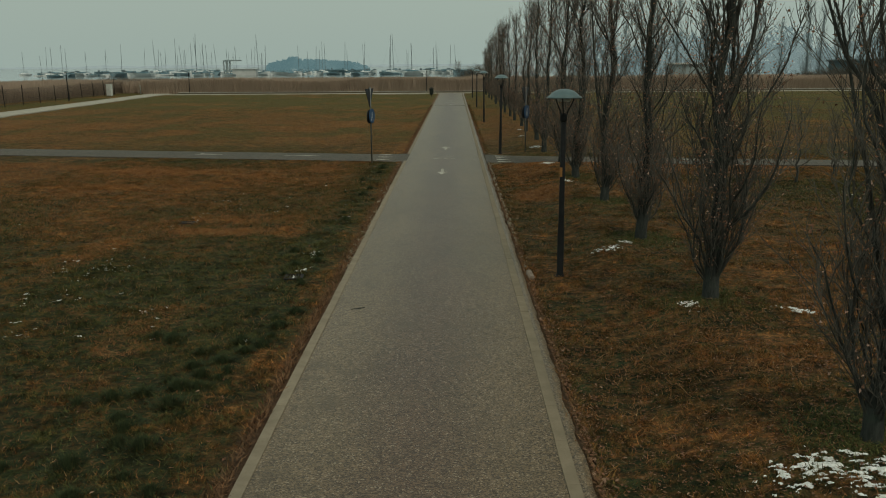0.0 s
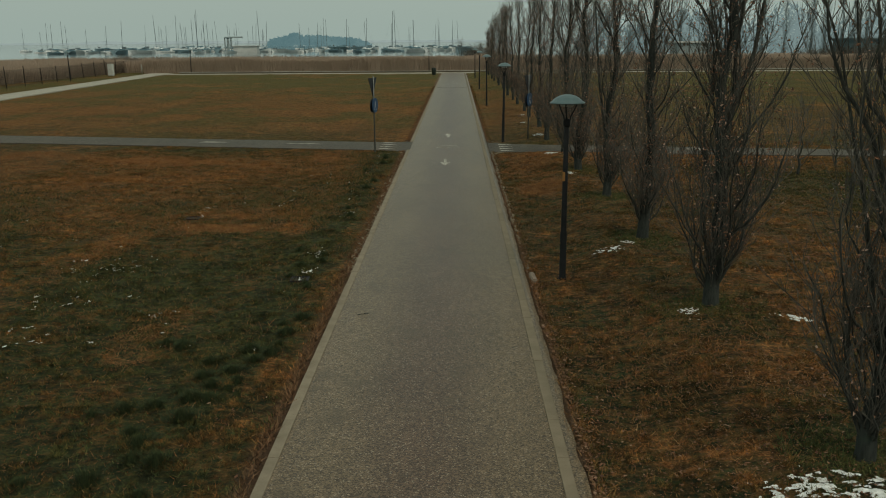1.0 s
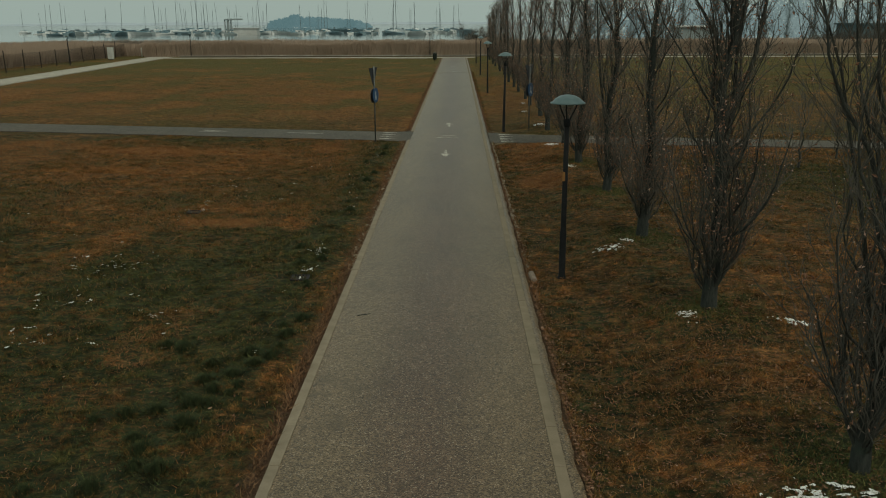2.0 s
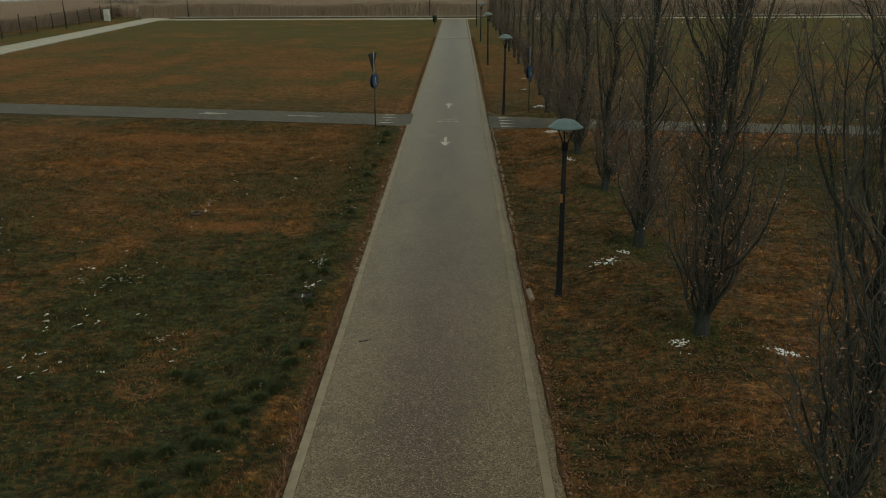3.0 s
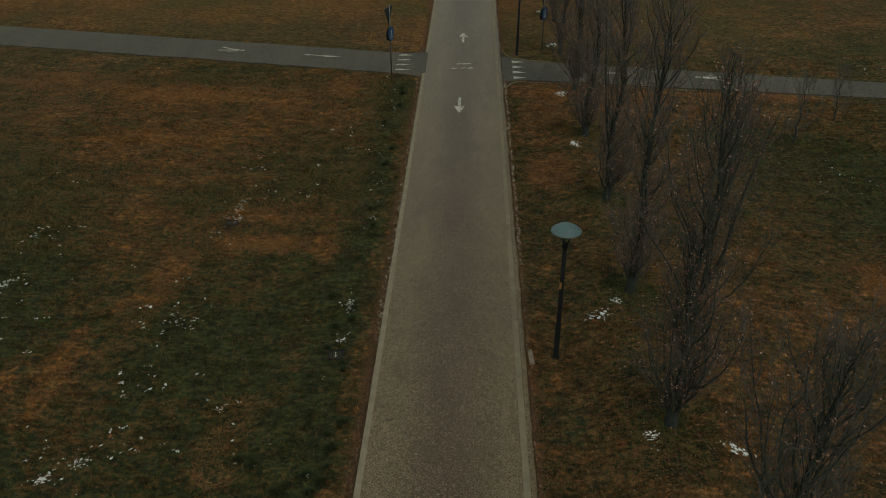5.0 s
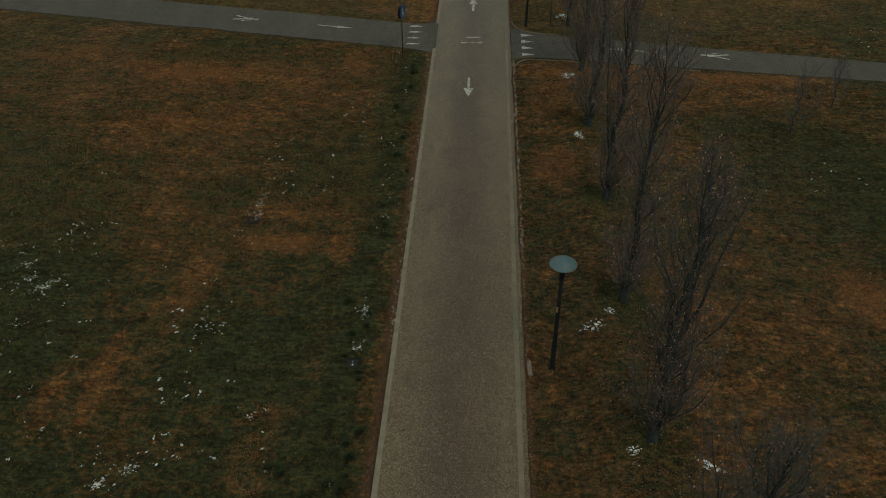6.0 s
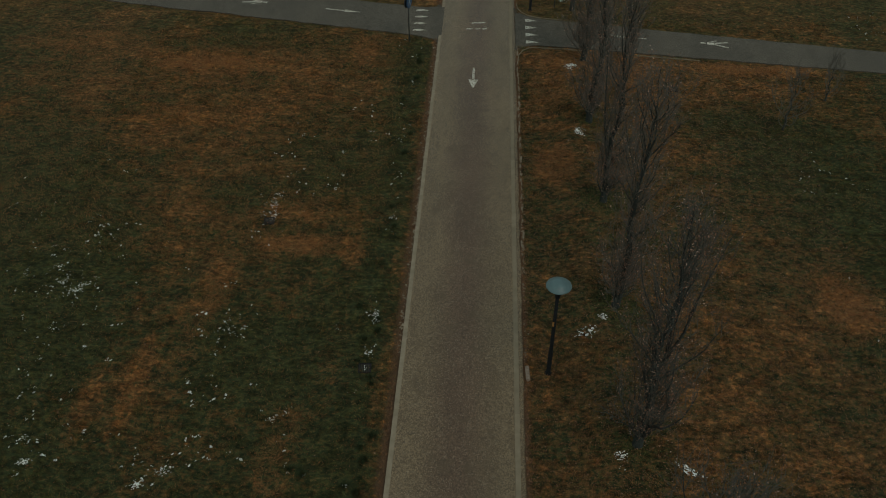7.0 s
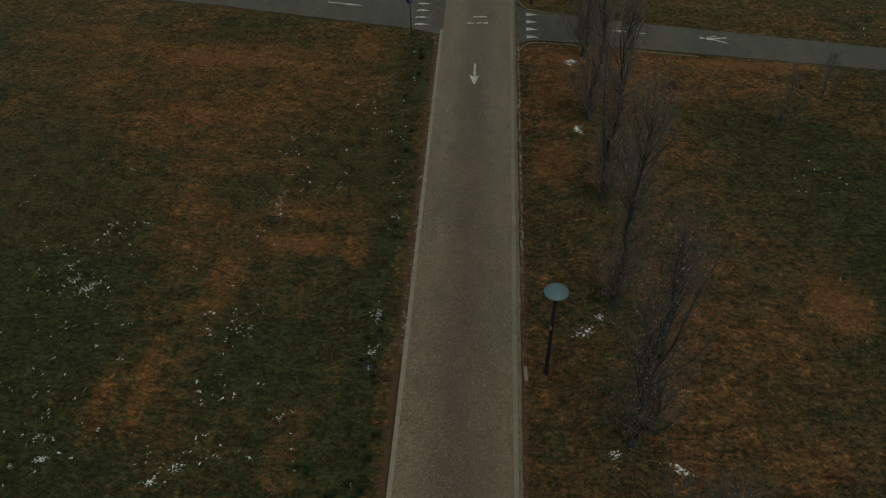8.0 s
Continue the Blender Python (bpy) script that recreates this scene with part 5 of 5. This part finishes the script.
rnd = random.Random(101)
spots = [-0.5061, -0.4859, -0.4777, -0.4738, -0.4596, -0.4542, -0.4316, -0.4096, -0.3909, -0.3638, -0.3502, -0.3472, -0.3412, -0.339, -0.3285, -0.3246, -0.3194, -0.317, -0.314, -0.3074, -0.305, -0.3004, -0.2974, -0.2953, -0.2923, -0.2899, -0.2839, -0.2793, -0.2658, -0.2628, -0.2567, -0.2537, -0.2423, -0.2362, -0.2326, -0.2296, -0.2266, -0.2236, -0.2217, -0.1807, -0.1708, -0.1617, -0.1578, -0.1527, -0.1506, -0.1286, -0.1241, -0.1066, -0.1039, -0.0758, -0.0728, -0.0698, -0.0547, -0.0529, -0.0508, -0.0487, -0.0246, -0.0215, -0.0191, -0.0043, 0.0011]
for k, px in enumerate(spots):
    d = rnd.uniform(400, 520)
    m = pose(bearing(px, d), d, -0.42, rnd.uniform(-3.0, 3.0), rnd.uniform(-4.0, 2.0), rnd.choice((90, 270)) + rnd.uniform(-50, 50)) @ Matrix.Scale(rnd.uniform(0.98, 1.40), 4)
    if k < 3:
        boats[k].matrix_basis = m
    else:
        copy_thing(boats[rnd.choice((0, 1, 1, 2))], m)


def dinghy(hull, label):
    thing = tagged(new("motorboat"), label, "boat", group="small boats at the shore")
    bm = bmesh.new()
    rings = []
    for i in range(6):
        t = i / 5
        half = 1.05 * (1 - max(0, (t - 0.4) / 0.6) ** 2) + 0.02
        rings.append([bm.verts.new(p) for p in (((t - 0.5) * 6, -half, 0.9 + 0.3 * t), ((t - 0.5) * 6, 0, -0.1), ((t - 0.5) * 6, half, 0.9 + 0.3 * t))])
    for a, b in zip(rings, rings[1:]):
        for k in range(3):
            bm.faces.new((a[k], a[(k + 1) % 3], b[(k + 1) % 3], b[k]))
    bm.faces.new(rings[0])
    bmesh.ops.recalc_face_normals(bm, faces=bm.faces[:])
    part("hull", bm, hull, thing)
    part("cover", box(bmesh.new(), (-0.6, 0, 1.05), (2.6, 1.5, 0.5), bevel=0.2), COVER, thing)
    part("windscreen", box(bmesh.new(), (1.4, 0, 1.4), (0.1, 1.2, 0.4), bevel=0.03), SPAR, thing)
    return thing


small = dinghy(HULL, "small white covered boat moored at the shore")
dark_small = dinghy(HULL_BLUE, "small dark blue covered boat moored at the shore")
dark_small.matrix_basis = pose(bearing(-0.458, 410), 410, -0.5, 0, 0, 200) @ Matrix.Scale(1.3, 4)
small.matrix_basis = pose(bearing(-0.40, 400), 400, -0.5, 0, 0, 20) @ Matrix.Scale(1.2, 4)
for px in [-0.47, -0.44, -0.425, -0.37, -0.30, -0.265, -0.215, -0.205, -0.14, -0.115, -0.095, -0.085, -0.045, -0.03, -0.012, 0.01] + [-0.48 + 0.0125 * k + rnd.uniform(-0.006, 0.006) for k in range(40)]:
    d = rnd.uniform(370, 480)
    copy_thing(rnd.choice((small, small, dark_small)), pose(bearing(px, d), d, -0.5, 0, 0, rnd.uniform(0, 360)) @ Matrix.Scale(rnd.uniform(0.8, 1.6), 4))


def boat_hoist():
    thing = tagged(new("boat_hoist"), "blue-grey steel boat hoist by the marina", "hoist")
    for x in (-0.8, 0.8):
        for y in (-2, 2):
            part("leg", box(bmesh.new(), (x, y, 3), (0.45, 0.45, 6.4)), SHED, thing)
    for x in (-0.8, 0.8):
        part("side_beam", box(bmesh.new(), (x, 0, 6.3), (0.5, 5, 0.5)), SHED, thing)
    part("top_beam", box(bmesh.new(), (2.2, 2, 6.45), (7.2, 0.5, 0.6)), SHED, thing)
    thing.matrix_basis = pose(bearing(-0.266, 400), 400, -0.4) @ Matrix.Scale(1.1, 4)


boat_hoist()


def shed(x, y, wide, deep, tall, walls, roof, label, turn=0.0, windows=5):
    thing = tagged(new("building"), label, "building")
    part("wall", box(bmesh.new(), (0, 0, tall / 2), (wide, deep, tall)), walls, thing)
    part("roof", box(bmesh.new(), (0, 0, tall + 0.18), (wide + 0.9, deep + 0.9, 0.36), bevel=0.05), roof, thing)
    for k in range(windows):
        u = (k + 0.5) / windows - 0.5
        win = part("window", box(bmesh.new(), (u * wide * 0.94, -deep / 2 - 0.02, tall * 0.62), (wide / windows * 0.5, 0.1, tall * 0.3)), PANE, thing)
        part("sill", box(bmesh.new(), (u * wide * 0.94, -deep / 2 - 0.1, tall * 0.45), (wide / windows * 0.56, 0.2, 0.1)), roof, win)
    thing.matrix_basis = pose(x, y, max(-0.3, float(height(x, y))) - 0.05, 0, 0, turn)


shed(102.0, 174.0, 48.0, 10.0, 4.3, DARK_SHED, SHED_ROOF, "long low grey-green boat shed behind the trees", 0, 0)
shed(48.0, 176.0, 6.5, 7.0, 3.9, SHED, WHITE_WALL, "low shed with a pale flat roof behind the reeds", 0, 0)
shed(bearing(-0.245, 400), 400, 11.0, 5.0, 2.9, WHITE_WALL, WHITE_WALL, "low white floating shed in the marina", 0, 0)


def island():
    """A wooded island, its haze a painted glow: many ragged crowns of small clumps."""
    r = np.random.RandomState(12)
    vs = []
    for k in range(230):
        u = r.uniform(-1, 1)
        cx, cy = -145 + 50 * u, 905 + r.uniform(-18, 18)
        top = 8.2 + 2.2 * math.cos((u + 0.25) * 2.0) + r.uniform(-1.4, 1.1) - 3.5 * max(0.0, abs(u) - 0.8) / 0.2
        if -0.55 < u < -0.42:
            top += 3.0
        for _ in range(60):
            rise_to = r.uniform(0.05, 1.0) ** 0.7
            p = np.array([cx + r.randn() * (3.0 - 2.0 * rise_to), cy + r.randn() * 2.0, -0.8 + top * rise_to])
            a, b = r.randn(3) * 0.9, r.randn(3) * 0.9
            vs.append(np.stack([p - a, p + b, p + a]))
    v = np.concatenate(vs)
    ob = array_part("backdrop_island", v, np.arange(len(v)).reshape(-1, 3), GLOW_TREES)
    tagged(ob, "wooded island with lake haze painted in as a glow", "island", kind="structure")


island()


def far_woods():
    """A belt of bare woods beyond the sheds, haze painted as glow: ragged crowns of small clumps."""
    r = np.random.RandomState(19)
    vs = []
    for k in range(240):
        cx, cy = 40 + 150 * r.rand(), 262 + r.uniform(-8, 8)
        top = 6.5 + 6.5 * abs(math.sin(cx * 0.11)) * r.uniform(0.5, 1.1) + r.uniform(-1.5, 1.5)
        for _ in range(70):
            p = np.array([cx + r.randn() * 1.6, cy + r.randn() * 1.6, -1.0 + (top + 1.0) * r.uniform(0.02, 1.0) ** 0.8])
            a, b = r.randn(3) * 0.5, r.randn(3) * 0.5
            vs.append(np.stack([p - a, p + b, p + a]))
    v = np.concatenate(vs)
    tagged(array_part("backdrop_woods", v, np.arange(len(v)).reshape(-1, 3), GLOW_WOODS), "bare woods beyond the sheds, haze painted in as a glow", "woods", kind="structure")


far_woods()


def far_shore():
    """A long low shore at the horizon."""
    r = random.Random(8)
    verts, faces = [], []
    n = 240
    for k in range(n + 1):
        x = -2600 + 5200 * k / n
        top = 5 + 5 * noise.noise(Vector((k * 0.16, 0.3, 0))) + r.uniform(0, 2.0)
        verts += [(x, 2600 + 40 * math.sin(k * 0.3), -2), (x, 2600 + 40 * math.sin(k * 0.3), max(1.5, top)), (x, 2640 + 40 * math.sin(k * 0.3), max(1.0, top * 0.8))]
        if k:
            a, b = 3 * k - 3, 3 * k
            faces += [(a, b, b + 1, a + 1), (a + 1, b + 1, b + 2, a + 2)]
    tagged(mesh_part("backdrop_shore", verts, faces, GLOW_SHORE), "faint far shore with haze painted in as a glow", "shore", kind="structure")


far_shore()
